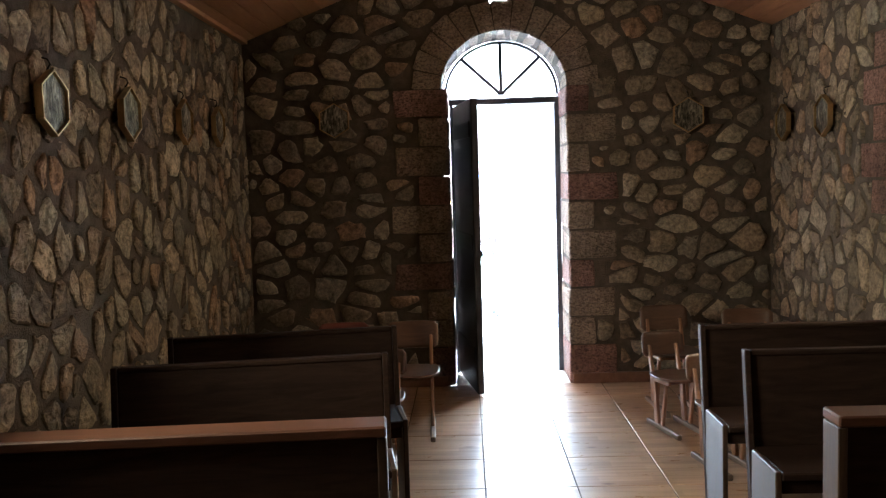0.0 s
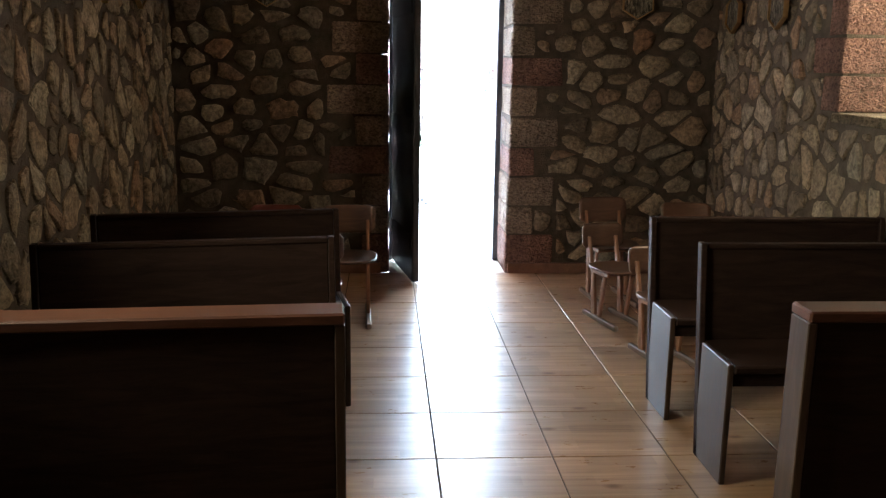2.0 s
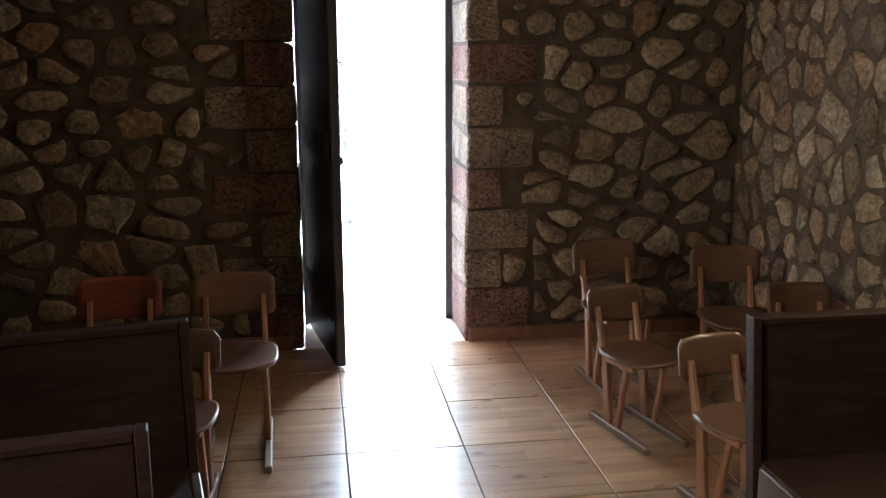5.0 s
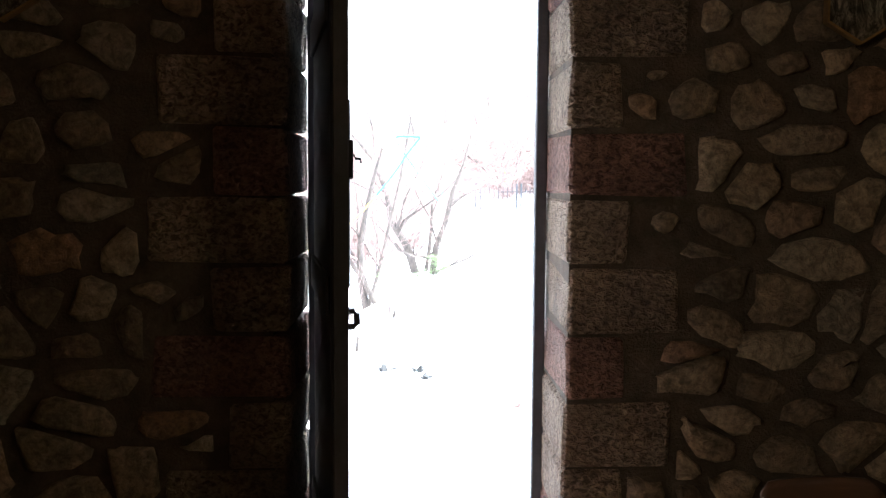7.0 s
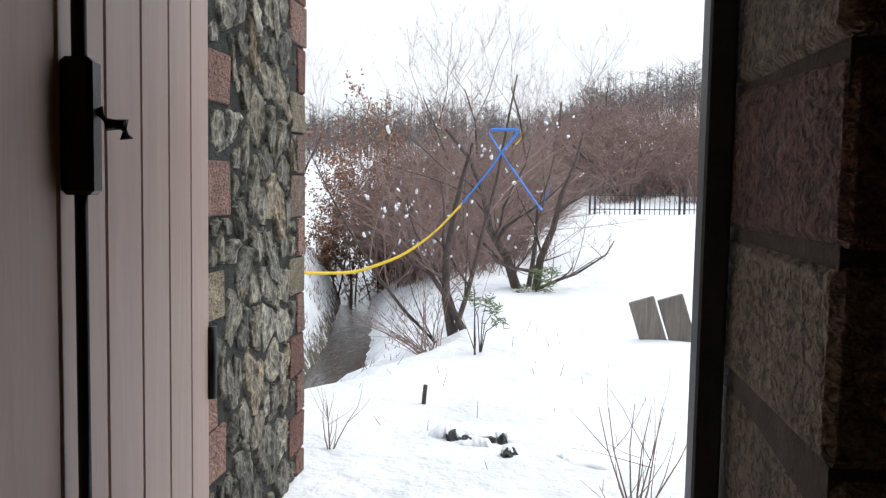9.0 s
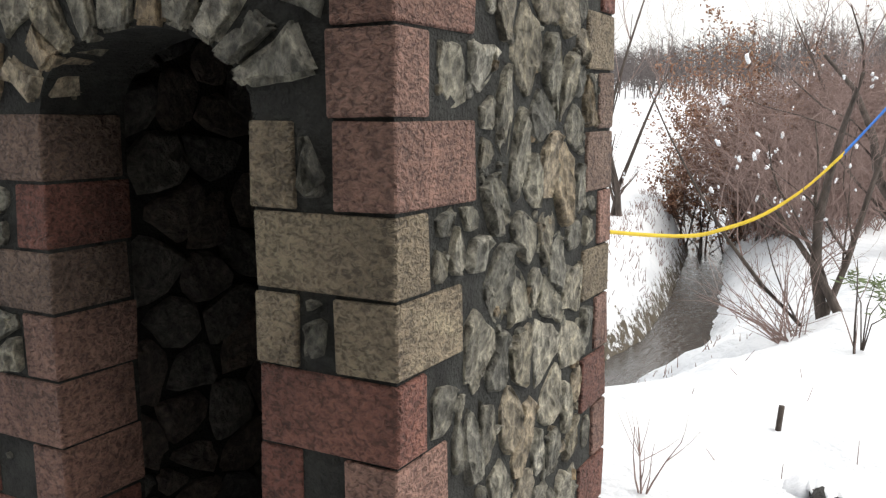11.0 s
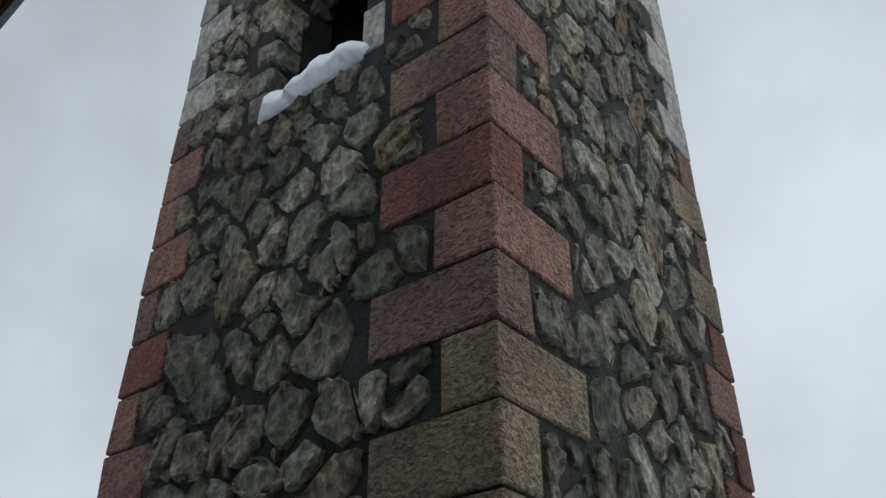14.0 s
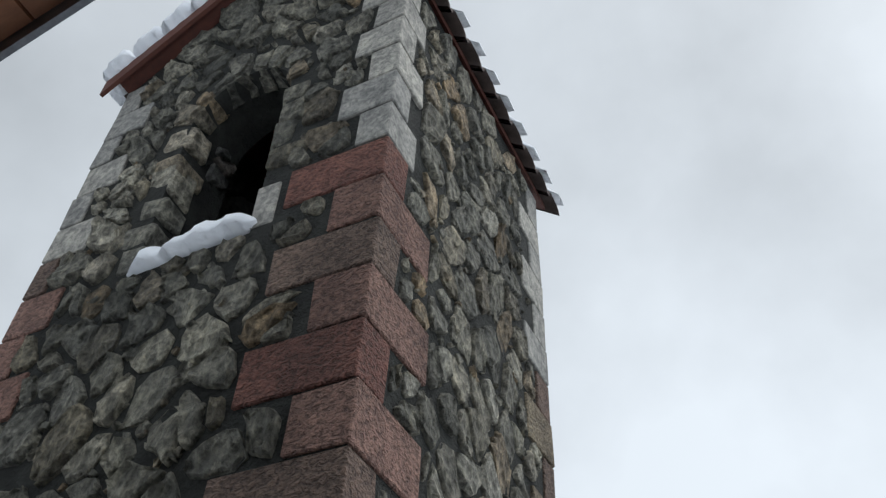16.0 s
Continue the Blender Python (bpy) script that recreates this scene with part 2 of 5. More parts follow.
spots = tnt.nodes.new("ShaderNodeTexVoronoi")
spots.voronoi_dimensions = "2D"
spots.inputs["Scale"].default_value = 1.6
squash = tnt.nodes.new("ShaderNodeMapping")
squash.inputs["Scale"].default_value = (0.8, 1.5, 1)
tnt.links.new(tnt.nodes.new("ShaderNodeNewGeometry").outputs["Position"], squash.inputs[0])
tnt.links.new(squash.outputs[0], spots.inputs["Vector"])
knot = ramp(tnt, spots.outputs["Distance"], [(0.015, (0.4, 0.3, 0.23)), (0.035, (0.72, 0.62, 0.54)), (0.06, (1, 1, 1))])
tcol = blend(tnt, tcol, knot, 0.9)
tcol = blend(tnt, tcol, ramp(tnt, pick(tnt), [(0, (0.88, 0.87, 0.86)), (1, (1.08, 1.07, 1.06))]), 0.8)
tnt.links.new(tcol, tb.inputs["Base Color"])
tr = tnt.nodes.new("ShaderNodeMapRange")
tr.inputs[1].default_value, tr.inputs[2].default_value, tr.inputs[3].default_value, tr.inputs[4].default_value = 0.35, 0.65, 0.27, 0.33
tnt.links.new(noise_tex(tnt, 14, 6, 0.7, (0.4, 1, 1), 0.0, True), tr.inputs[0])
tnt.links.new(tr.outputs[0], tb.inputs["Roughness"])
bump(tnt, tb, tg, 0.06, 0.002)
SILL_STONE = plain_material("sill_stone", (0.58, 0.53, 0.46), 0.6, scale=9, spread=0.15)
GROUT = plain_material("grout", (0.09, 0.065, 0.045), 0.9)

PEW = wood_material("pew_wood", (0.012, 0.0075, 0.0065), (0.036, 0.022, 0.017), 0.5, "x")
PEW.node_tree.nodes["Principled BSDF"].inputs["Specular IOR Level"].default_value = 0.06
PEW_END = wood_material("pew_end_wood", (0.02, 0.0125, 0.0085), (0.075, 0.05, 0.035), 0.33, "z")
PEW_TOP = wood_material("pew_rail_wood", (0.045, 0.018, 0.010), (0.10, 0.043, 0.025), 0.5, "x")
for polished, gloss in ((PEW_END, 0.22), (PEW_TOP, 0.22)):
    polished.node_tree.nodes["Principled BSDF"].inputs["Specular IOR Level"].default_value = gloss
CHAIR = wood_material("beech", (0.19, 0.09, 0.05), (0.31, 0.165, 0.09), 0.42, "z", coat=0.2)
PLY = wood_material("chair_plywood", (0.09, 0.048, 0.031), (0.165, 0.095, 0.06), 0.38, "x", coat=0.3)
RED_PLY = wood_material("chair_plywood_red", (0.13, 0.035, 0.025), (0.2, 0.06, 0.04), 0.38, "x", coat=0.3)
RUNNER = wood_material("chair_runner", (0.10, 0.075, 0.055), (0.19, 0.145, 0.11), 0.5, "y")
CEILING = wood_material("ceiling_pine", (0.25, 0.12, 0.06), (0.42, 0.22, 0.12), 0.5, "y")
SOFFIT = wood_material("soffit_pine", (0.19, 0.075, 0.035), (0.30, 0.13, 0.065), 0.55, "x")
BASEBOARD = plain_material("baseboard_tile", (0.24, 0.13, 0.09), 0.4)
DOOR_IN = plain_material("door_dark_paint", (0.035, 0.037, 0.042), 0.45, 0.0, spread=0.3)
DOOR_OUT = wood_material("door_outer_wood", (0.42, 0.29, 0.24), (0.56, 0.42, 0.36), 0.5, "z")
IRON = plain_material("black_iron", (0.02, 0.02, 0.021), 0.4, 0.7)
BRASS = plain_material("brass_frame", (0.45, 0.30, 0.13), 0.38, 0.9)
FRAME_PAINT = plain_material("frame_paint", (0.05, 0.052, 0.06), 0.5)
METAL = plain_material("grey_sheet_metal", (0.16, 0.17, 0.19), 0.45, 0.6)
ROOF_TILE = plain_material("clay_roof_tile", (0.062, 0.044, 0.038), 0.85, scale=8, spread=0.4)
RED_BOARD = wood_material("red_stained_board", (0.075, 0.025, 0.018), (0.14, 0.045, 0.03), 0.7, "x")
BARK = plain_material("bark", (0.085, 0.068, 0.058), 0.95, scale=20, spread=0.5, strength=0.8, distance=0.02, stretch=(1, 1, 0.3))
# near black: the shade of a hollow under the snow, put into the colour
HOLLOW_SHADE = plain_material("hollow_shade", (0.022, 0.021, 0.02), 0.7, scale=20, spread=0.4, strength=0.6, distance=0.02)
TWIG = plain_material("brown_twigs", (0.235, 0.165, 0.147), 0.95, spread=0.3)
TWIG_FAR = plain_material("far_twigs", (0.12, 0.105, 0.102), 0.95, spread=0.3)
PINE = plain_material("far_pines", (0.075, 0.083, 0.08), 0.95, spread=0.35)
LEAF = stone_material("dry_leaves", [(0.17, 0.075, 0.045), (0.24, 0.12, 0.07), (0.12, 0.055, 0.035), (0.28, 0.16, 0.10)], fine=20, strength=0.1)
GREEN = plain_material("green_needles", (0.13, 0.17, 0.08), 0.85, spread=0.4)
YELLOW = plain_material("yellow_plastic_tape", (0.85, 0.60, 0.05), 0.4, spread=0.12)
BLUE = plain_material("blue_plastic_tape", (0.05, 0.22, 0.72), 0.4, spread=0.12)
WEATHERED = wood_material("weathered_wood", (0.10, 0.09, 0.08), (0.24, 0.22, 0.20), 0.85, "z")
FENCE_IRON = plain_material("fence_iron", (0.045, 0.045, 0.05), 0.6, 0.5)
HOUSE_WALL = plain_material("far_house_wall", (0.12, 0.09, 0.075), 0.9)
FOIL, fnt, fb = node_material("relief_foil")
fn = noise_tex(fnt, 26, 5, 0.7, (1, 1, 0.45), 1.8)
fnt.links.new(ramp(fnt, fn, [(0.38, (0.03, 0.028, 0.022)), (0.5, (0.13, 0.12, 0.09)), (0.64, (0.42, 0.39, 0.30))]), fb.inputs["Base Color"])
fb.inputs["Metallic"].default_value, fb.inputs["Roughness"].default_value = 0.6, 0.42
bump(fnt, fb, fn, 0.8, 0.02)
AMBER, ant, ab = node_material("amber_glass")
a_through = ant.nodes.new("ShaderNodeBsdfTransparent")
a_through.inputs[0].default_value = (0.86, 0.77, 0.61, 1)
a_gloss = ant.nodes.new("ShaderNodeBsdfGlossy")
a_gloss.inputs["Roughness"].default_value = 0.08
a_mix = ant.nodes.new("ShaderNodeMixShader")
a_mix.inputs[0].default_value = 0.06
ant.links.new(a_through.outputs[0], a_mix.inputs[1])
ant.links.new(a_gloss.outputs[0], a_mix.inputs[2])
ant.links.new(a_mix.outputs[0], ant.nodes["Material Output"].inputs[0])
DEEP_AMBER = AMBER.copy()
DEEP_AMBER.name = "deep_amber_glass"
DEEP_AMBER.node_tree.nodes["Transparent BSDF"].inputs[0].default_value = (0.62, 0.53, 0.40, 1)
GLASS, lnt, lb = node_material("pane_glass")
lb.inputs["Transmission Weight"].default_value, lb.inputs["Roughness"].default_value = 1.0, 0.02
lb.inputs["Base Color"].default_value = (0.95, 0.97, 0.97, 1)


# ---- helpers for building ----
def mesh_of(name, verts, faces, material=None, smooth=False):
    me = bpy.data.meshes.new(name)
    me.from_pydata([tuple(v) for v in verts], [], faces)
    if material:
        me.materials.append(material)
    if smooth:
        me.polygons.foreach_set("use_smooth", [True] * len(me.polygons))
    return me


def thing(name, label, category, group="", at=(0, 0, 0), turn=0):
    ob = new(name)
    ob.empty_display_size = 0.1
    ob.matrix_world = pose(*at, 0, 0, turn)
    return tagged(ob, label, category, group)


def put(name, me, parent=None, label="", m=None):
    ob = new(name, me)
    if parent is not None:
        ob.parent = parent
    if m is not None:
        ob.matrix_local = m
    return tagged(ob, label)


def part(name, bm, material, parent, label="", smooth=False):
    me = bpy.data.meshes.new(name)
    bm.to_mesh(me)
    bm.free()
    me.materials.append(material)
    if smooth:
        me.polygons.foreach_set("use_smooth", [True] * len(me.polygons))
    return put(name, me, parent, label)


def box_bm(x0, y0, z0, x1, y1, z1, bevel=0.004, m=None):
    bm = bmesh.new()
    bmesh.ops.create_cube(bm, size=1, matrix=Matrix.Translation(((x0 + x1) / 2, (y0 + y1) / 2, (z0 + z1) / 2)) @ Matrix.Diagonal((x1 - x0, y1 - y0, z1 - z0, 1)))
    if bevel:
        bmesh.ops.bevel(bm, geom=bm.edges[:], offset=bevel, segments=1, affect="EDGES", profile=0.5)
    if m is not None:
        bmesh.ops.transform(bm, matrix=m, verts=bm.verts)
    return bm


def tube(verts, faces, pts, radii, sides=4):
    """A tapered tube along pts, added to verts and faces."""
    start = len(verts)
    n = len(pts)
    for i, (p, r) in enumerate(zip(pts, radii)):
        d = (pts[min(i + 1, n - 1)] - pts[max(i - 1, 0)])
        d = d.normalized() if d.length > 1e-6 else Vector((0, 0, 1))
        a = d.orthogonal().normalized()
        b = d.cross(a)
        for k in range(sides):
            t = 2 * math.pi * k / sides
            verts.append(p + (a * math.cos(t) + b * math.sin(t)) * r)
    for i in range(n - 1):
        for k in range(sides):
            k2 = (k + 1) % sides
            faces.append((start + i * sides + k, start + i * sides + k2, start + (i + 1) * sides + k2, start + (i + 1) * sides + k))
    faces.append(tuple(start + (n - 1) * sides + k for k in range(sides)))


def rod(name, pts, radius, material, parent, label="", sides=8):
    v, f = [], []
    pts = [Vector(p) for p in pts]
    tube(v, f, pts, [radius] * len(pts), sides)
    f.append(tuple(reversed(range(sides))))
    return put(name, mesh_of(name, v, f, material, True), parent, label)


# ---- rubble masonry ----
def half(poly, a, b, c):
    out = []
    for i in range(len(poly)):
        p, q = poly[i], poly[(i + 1) % len(poly)]
        dp, dq = a * p[0] + b * p[1] - c, a * q[0] + b * q[1] - c
        if dp <= 0:
            out.append(p)
        if dp * dq < 0:
            t = dp / (dp - dq)
            out.append((p[0] + t * (q[0] - p[0]), p[1] + t * (q[1] - p[1])))
    return out


def rubble(u0, u1, v0, v1, du, dv, rng, rects=(), arcs=(), gap=0.012, inside=None, jitter=0.42, merge=0.12):
    """Outlines of irregular stones that fill a wall, leaving out rectangles and round arches."""
    nu, nv = max(1, round((u1 - u0) / du)), max(1, round((v1 - v0) / dv))
    du, dv = (u1 - u0) / nu, (v1 - v0) / nv
    seeds = {}
    for j in range(-1, nv + 1):
        for i in range(-1, nu + 1):
            if rng.random() < merge:
                continue
            seeds[i, j] = (u0 + (i + 0.5 + (0.5 if j % 2 else 0) - 0.25 + rng.uniform(-jitter, jitter)) * du,
                           v0 + (j + 0.5 + rng.uniform(-jitter, jitter)) * dv)
    for key, (su, sv) in list(seeds.items()):
        for r in rects:
            if r[0] < su < r[2] and r[1] < sv < r[3]:
                ways = [(su - r[0], (r[0] - 0.28 * du, sv)), (r[2] - su, (r[2] + 0.28 * du, sv)), (sv - r[1], (su, r[1] - 0.28 * dv)), (r[3] - sv, (su, r[3] + 0.28 * dv))]
                gap_, spot = min(ways, key=lambda w: w[0])
                if gap_ < 0.45 * du:
                    seeds[key] = spot
                break
    out = []
    for (i, j), (su, sv) in seeds.items():
        if not (u0 < su < u1 and v0 < sv < v1) or (inside and not inside(su, sv)):
            continue
        if any(r[0] < su < r[2] and r[1] < sv < r[3] for r in rects):
            continue
        if any((su - c[0]) ** 2 + ((sv - c[1]) * c[2] / c[3]) ** 2 < c[2] ** 2 and sv > c[1] - 0.02 for c in arcs):
            continue
        poly = [(max(u0, su - 1.1 * du), max(v0, sv - 1.1 * dv)), (min(u1, su + 1.1 * du), max(v0, sv - 1.1 * dv)),
                (min(u1, su + 1.1 * du), min(v1, sv + 1.1 * dv)), (max(u0, su - 1.1 * du), min(v1, sv + 1.1 * dv))]
        for b in range(-2, 3):
            for a in range(-2, 3):
                o = seeds.get((i + a, j + b))
                if o is None or (a == 0 and b == 0):
                    continue
                wu, wv = (o[0] - su) / du ** 2, (o[1] - sv) / dv ** 2
                poly = half(poly, wu, wv, wu * (o[0] + su) / 2 + wv * (o[1] + sv) / 2)
        for r in rects:
            sides = [(su - r[2], (-1, 0, -r[2])), (r[0] - su, (1, 0, r[0])), (sv - r[3], (0, -1, -r[3])), (r[1] - sv, (0, 1, r[1]))]
            if any(r[0] < p[0] < r[2] and r[1] < p[1] < r[3] for p in poly) or (abs(su - (r[0] + r[2]) / 2) < du * 1.2 + (r[2] - r[0]) / 2 and abs(sv - (r[1] + r[3]) / 2) < dv * 1.2 + (r[3] - r[1]) / 2):
                poly = half(poly, *max(sides, key=lambda s: s[0])[1])
        for c in arcs:
            k = c[2] / c[3]
            d = math.hypot(su - c[0], (sv - c[1]) * k)
            if sv > c[1] - 0.02 and d < c[2] + du * 1.5:
                nu_, nv_ = (su - c[0]) / d, (sv - c[1]) * k / d
                poly = half(poly, -nu_, -nv_ * k, -(nu_ * c[0] + nv_ * k * c[1] + c[2]))
        if len(poly) < 3:
            continue
        cu, cv = sum(p[0] for p in poly) / len(poly), sum(p[1] for p in poly) / len(poly)
        size = min(max(p[0] for p in poly) - min(p[0] for p in poly), max(p[1] for p in poly) - min(p[1] for p in poly))
        if size < 0.035:
            continue
        k = 1 - 2 * (gap * rng.uniform(0.7, 1.5)) / size
        if k < 0.4:
            continue
        poly = [(cu + (p[0] - cu) * k, cv + (p[1] - cv) * k) for p in poly]
        soft = []
        for q in range(len(poly)):
            p, n = poly[q], poly[(q + 1) % len(poly)]
            if math.hypot(n[0] - p[0], n[1] - p[1]) < 0.012:
                soft.append(p)
                continue
            w = rng.uniform(0.16, 0.3)
            for s in (w, 1 - w):
                soft.append((p[0] + (n[0] - p[0]) * s + rng.uniform(-0.06, 0.06) * size, p[1] + (n[1] - p[1]) * s + rng.uniform(-0.06, 0.06) * size))
        out.append((cu, cv, soft))
    return out


def stone_shape(outline, rng, depth, origin, U, V, N, rough=0.35, face=0.8):
    cu, cv, poly = outline
    n = len(poly)
    h = depth * rng.uniform(0.55, 1.25)
    tilt = (rng.uniform(-0.16, 0.16), rng.uniform(-0.16, 0.16))
    v, f = [], []
    for scale, height in ((1.03, -0.02), (0.97, h * 0.6), (face, h)) if rough < 0.5 else ((1.03, -0.02), (1.0, h * 0.7), (0.9, h)):
        for p in poly:
            a, b = (p[0] - cu) * scale, (p[1] - cv) * scale
            z = height if height < 0 else height * (1 + rng.uniform(-rough, rough)) + (a * tilt[0] + b * tilt[1]) * (0.5 if scale > 0.9 else 1)
            v.append(origin + U * (cu + a) + V * (cv + b) + N * max(z, -0.02))
    if rough > 0.5:
        seed = Vector((rng.uniform(0, 50), rng.uniform(0, 50), 0))
        for ring in (0.66, 0.34):
            for p in poly:
                a, b = (p[0] - cu) * ring * rng.uniform(0.8, 1.2), (p[1] - cv) * ring * rng.uniform(0.8, 1.2)
                lump = noise.noise(Vector((a, b, 0)) * 22 + seed)
                v.append(origin + U * (cu + a) + V * (cv + b) + N * max(0.002, h * (1.0 + 0.65 * lump) + a * tilt[0] + b * tilt[1]))
    m = len(v)
    v.append(origin + U * cu + V * cv + N * h * rng.uniform(0.85, 1.15))
    rings = m // n
    for k in range(n):
        k2 = (k + 1) % n
        for r in range(rings - 1):
            f.append((r * n + k, r * n + k2, (r + 1) * n + k2, (r + 1) * n + k))
        f.append((m - n + k, m - n + k2, m))
    return v, f


def lay_stones(outlines, rng, depth, origin, U, V, N, material, parent, near=None, smooth=False, rough=0.35):
    """Stones near the path are parts of their own, the others one joined part."""
    rest_v, rest_f = [], []
    flip = U.cross(V).dot(N) < 0
    count = 0
    for o in outlines:
        v, f = stone_shape(o, rng, depth, origin, U, V, N, rough)
        if flip:
            f = [tuple(reversed(q)) for q in f]
        if near and near(o[0], o[1]) and count < 300:
            put("stone", mesh_of("stone", v, f, material, smooth), parent)
            count += 1
        else:
            s = len(rest_v)
            rest_v += v
            rest_f += [tuple(s + k for k in q) for q in f]
    if rest_v:
        tagged(put("rubble_fill", mesh_of("rubble_fill", rest_v, rest_f, material, smooth), parent), kind="stuff")


def chips(count, u0, u1, v0, v1, rects, rng):
    """Outlines of small pinning stones pressed into the joints."""
    out = []
    while len(out) < count:
        cu, cv, size = rng.uniform(u0, u1), rng.uniform(v0, v1), rng.uniform(0.012, 0.034)
        if any(r[0] - size < cu < r[2] + size and r[1] - size < cv < r[3] + size for r in rects):
            count -= 1
            continue
        turn, flat = rng.uniform(0, 6.28), rng.uniform(0.45, 1)
        poly = []
        for k in range(6):
            a = k * math.pi / 3 + rng.uniform(-0.3, 0.3)
            p, q = size * math.cos(a) * rng.uniform(0.7, 1.1), size * flat * math.sin(a) * rng.uniform(0.7, 1.1)
            poly.append((cu + p * math.cos(turn) - q * math.sin(turn), cv + p * math.sin(turn) + q * math.cos(turn)))
        out.append((cu, cv, poly))
    return out


def columns_bm(cols, y0, y1):
    """A wall along x of solid columns (xa, xb, bottom at xa, bottom at xb, top at xa, top at xb) from y0 to y1."""
    bm = bmesh.new()
    for xa, xb, ba, bb, ta, tb in cols:
        v = [bm.verts.new(p) for p in ((xa, y0, ba), (xb, y0, bb), (xb, y0, tb), (xa, y0, ta), (xa, y1, ba), (xb, y1, bb), (xb, y1, tb), (xa, y1, ta))]
        for q in ((0, 1, 2, 3), (5, 4, 7, 6), (4, 5, 1, 0), (3, 2, 6, 7), (1, 5, 6, 2), (4, 0, 3, 7)):
            bm.faces.new([v[k] for k in q])
    bmesh.ops.remove_doubles(bm, verts=bm.verts, dist=0.0001)
    return bm


def arch_columns(xa, xb, spring, rise, top, steps=14, low=None):
    """Columns over a round arch; top is a function of x."""
    c, w = (xa + xb) / 2, (xb - xa) / 2
    xs = [c - w * math.cos(math.pi * k / steps) for k in range(steps + 1)]
    zs = [spring + rise * math.sin(math.pi * k / steps) for k in range(steps + 1)]
    return [(xs[k], xs[k + 1], zs[k], zs[k + 1], top(xs[k]), top(xs[k + 1])) for k in range(steps)]


def block_bm(x0, y0, z0, x1, y1, z1, rng, wob=0.005, bevel=0.005):
    """A dressed stone block with worn, slightly uneven edges."""
    bm = box_bm(x0, y0, z0, x1, y1, z1, 0)
    for v in bm.verts:
        v.co += Vector((rng.uniform(-wob, wob), rng.uniform(-wob, wob), rng.uniform(-wob, wob) * 0.6))
    bmesh.ops.bevel(bm, geom=bm.edges[:], offset=bevel, segments=1, affect="EDGES", profile=0.6)
    return bm


def voussoirs(xa, xb, spring, rise, thick, y0, y1, n, rng, material, parent, name="arch_stone", wob=0.0):
    c, w = (xa + xb) / 2, (xb - xa) / 2
    for k in range(n):
        cut = 0.07 if wob > 0.2 else 0.0
        a0, a1 = (math.pi * (cut + (1 - 2 * cut) * (k + e) / n) for e in (0.04, 0.96))
        t = thick * rng.uniform(1 - wob, 1 + wob)
        v = []
        for y in (y0 - rng.uniform(0, 0.012), y1):
            for a, s in ((a0, 0), (a1, 0), (a1, t), (a0, t)):
                v.append((c - (w + s) * math.cos(a) + rng.uniform(-1, 1) * wob * 0.04, y, spring + (rise + s) * math.sin(a) + rng.uniform(-1, 1) * wob * 0.04))
        bm = bmesh.new()
        q = [bm.verts.new(p) for p in v]
        for f in ((0, 3, 2, 1), (4, 5, 6, 7), (0, 1, 5, 4), (1, 2, 6, 5), (2, 3, 7, 6), (3, 0, 4, 7)):
            bm.faces.new([q[i] for i in f])
        bmesh.ops.recalc_face_normals(bm, faces=bm.faces)
        bmesh.ops.bevel(bm, geom=bm.edges[:], offset=0.008 + 0.03 * max(0, wob - 0.2), segments=2, affect="EDGES")
        if wob > 0.2:
            bmesh.ops.triangulate(bm, faces=bm.faces)
            bmesh.ops.subdivide_edges(bm, edges=bm.edges[:], cuts=2, use_grid_fill=True)
            for q in bm.verts:
                q.co += noise.noise_vector(q.co * 9 + Vector((k, 0, 0))) * 0.022
        part(name, bm, material, parent)

# ---- the chapel ----
XL, XR, BACK, THICK = -1.92, 2.17, -9.0, 0.53
MID, HALF = 0.125, 2.045
DOOR_L, DOOR_R, SPRING, RISE = -0.38, 0.60, 2.34, 0.44
COURSE = 0.2275
rng = random.Random(7)
X, Y, Z = Vector((1, 0, 0)), Vector((0, 1, 0)), Vector((0, 0, 1))


def roof_z(x):
    return 2.74 + 0.38 * (HALF - abs(x - MID))


def wall_top(x):
    return roof_z(x) + 0.02


# floor slab; the tiles follow at the end
floor = tagged(part("floor", box_bm(XL, BACK, -0.12, XR, 0.0, -0.006, 0), GROUT, None), "brown wood-look tiled floor with dirty joints", "floor", kind="structure")
sill = tagged(part("door_sill", block_bm(DOOR_L + 0.06, 0.004, -0.12, DOOR_R - 0.004, THICK, -0.004, rng, 0.002), SILL_STONE, None), "worn pale stone sill in the doorway", "door sill", kind="structure")

# front wall with the arched doorway and a small opening above it
cols = [(XL - 0.5, DOOR_L, -0.3, -0.3, wall_top(XL - 0.5), wall_top(DOOR_L)), (DOOR_R, XR + 0.5, -0.3, -0.3, wall_top(DOOR_R), wall_top(XR + 0.5))]
cols += arch_columns(DOOR_L, DOOR_R, SPRING, RISE, lambda x: 2.985)
cols += [(DOOR_L, 0.016, 2.985, 2.985, wall_top(DOOR_L), wall_top(0.016)), (0.016, MID, 3.2, 3.2, wall_top(0.016), wall_top(MID)),
         (MID, 0.186, 3.2, 3.2, wall_top(MID), wall_top(0.186)), (0.186, DOOR_R, 2.985, 2.985, wall_top(0.186), wall_top(DOOR_R))]
wall_front = tagged(part("wall_front", columns_bm(cols, 0, THICK), MORTAR_IN, None), "rubble stone wall with an arched doorway", "wall", kind="structure")
part("outer_face", columns_bm(cols, THICK + 0.001, THICK + 0.02), RUBBLE_OUT, wall_front, "grey stone outer face")
door_rects = [(DOOR_L, -1, DOOR_R, SPRING), (-0.02, 2.96, 0.22, 3.24)]
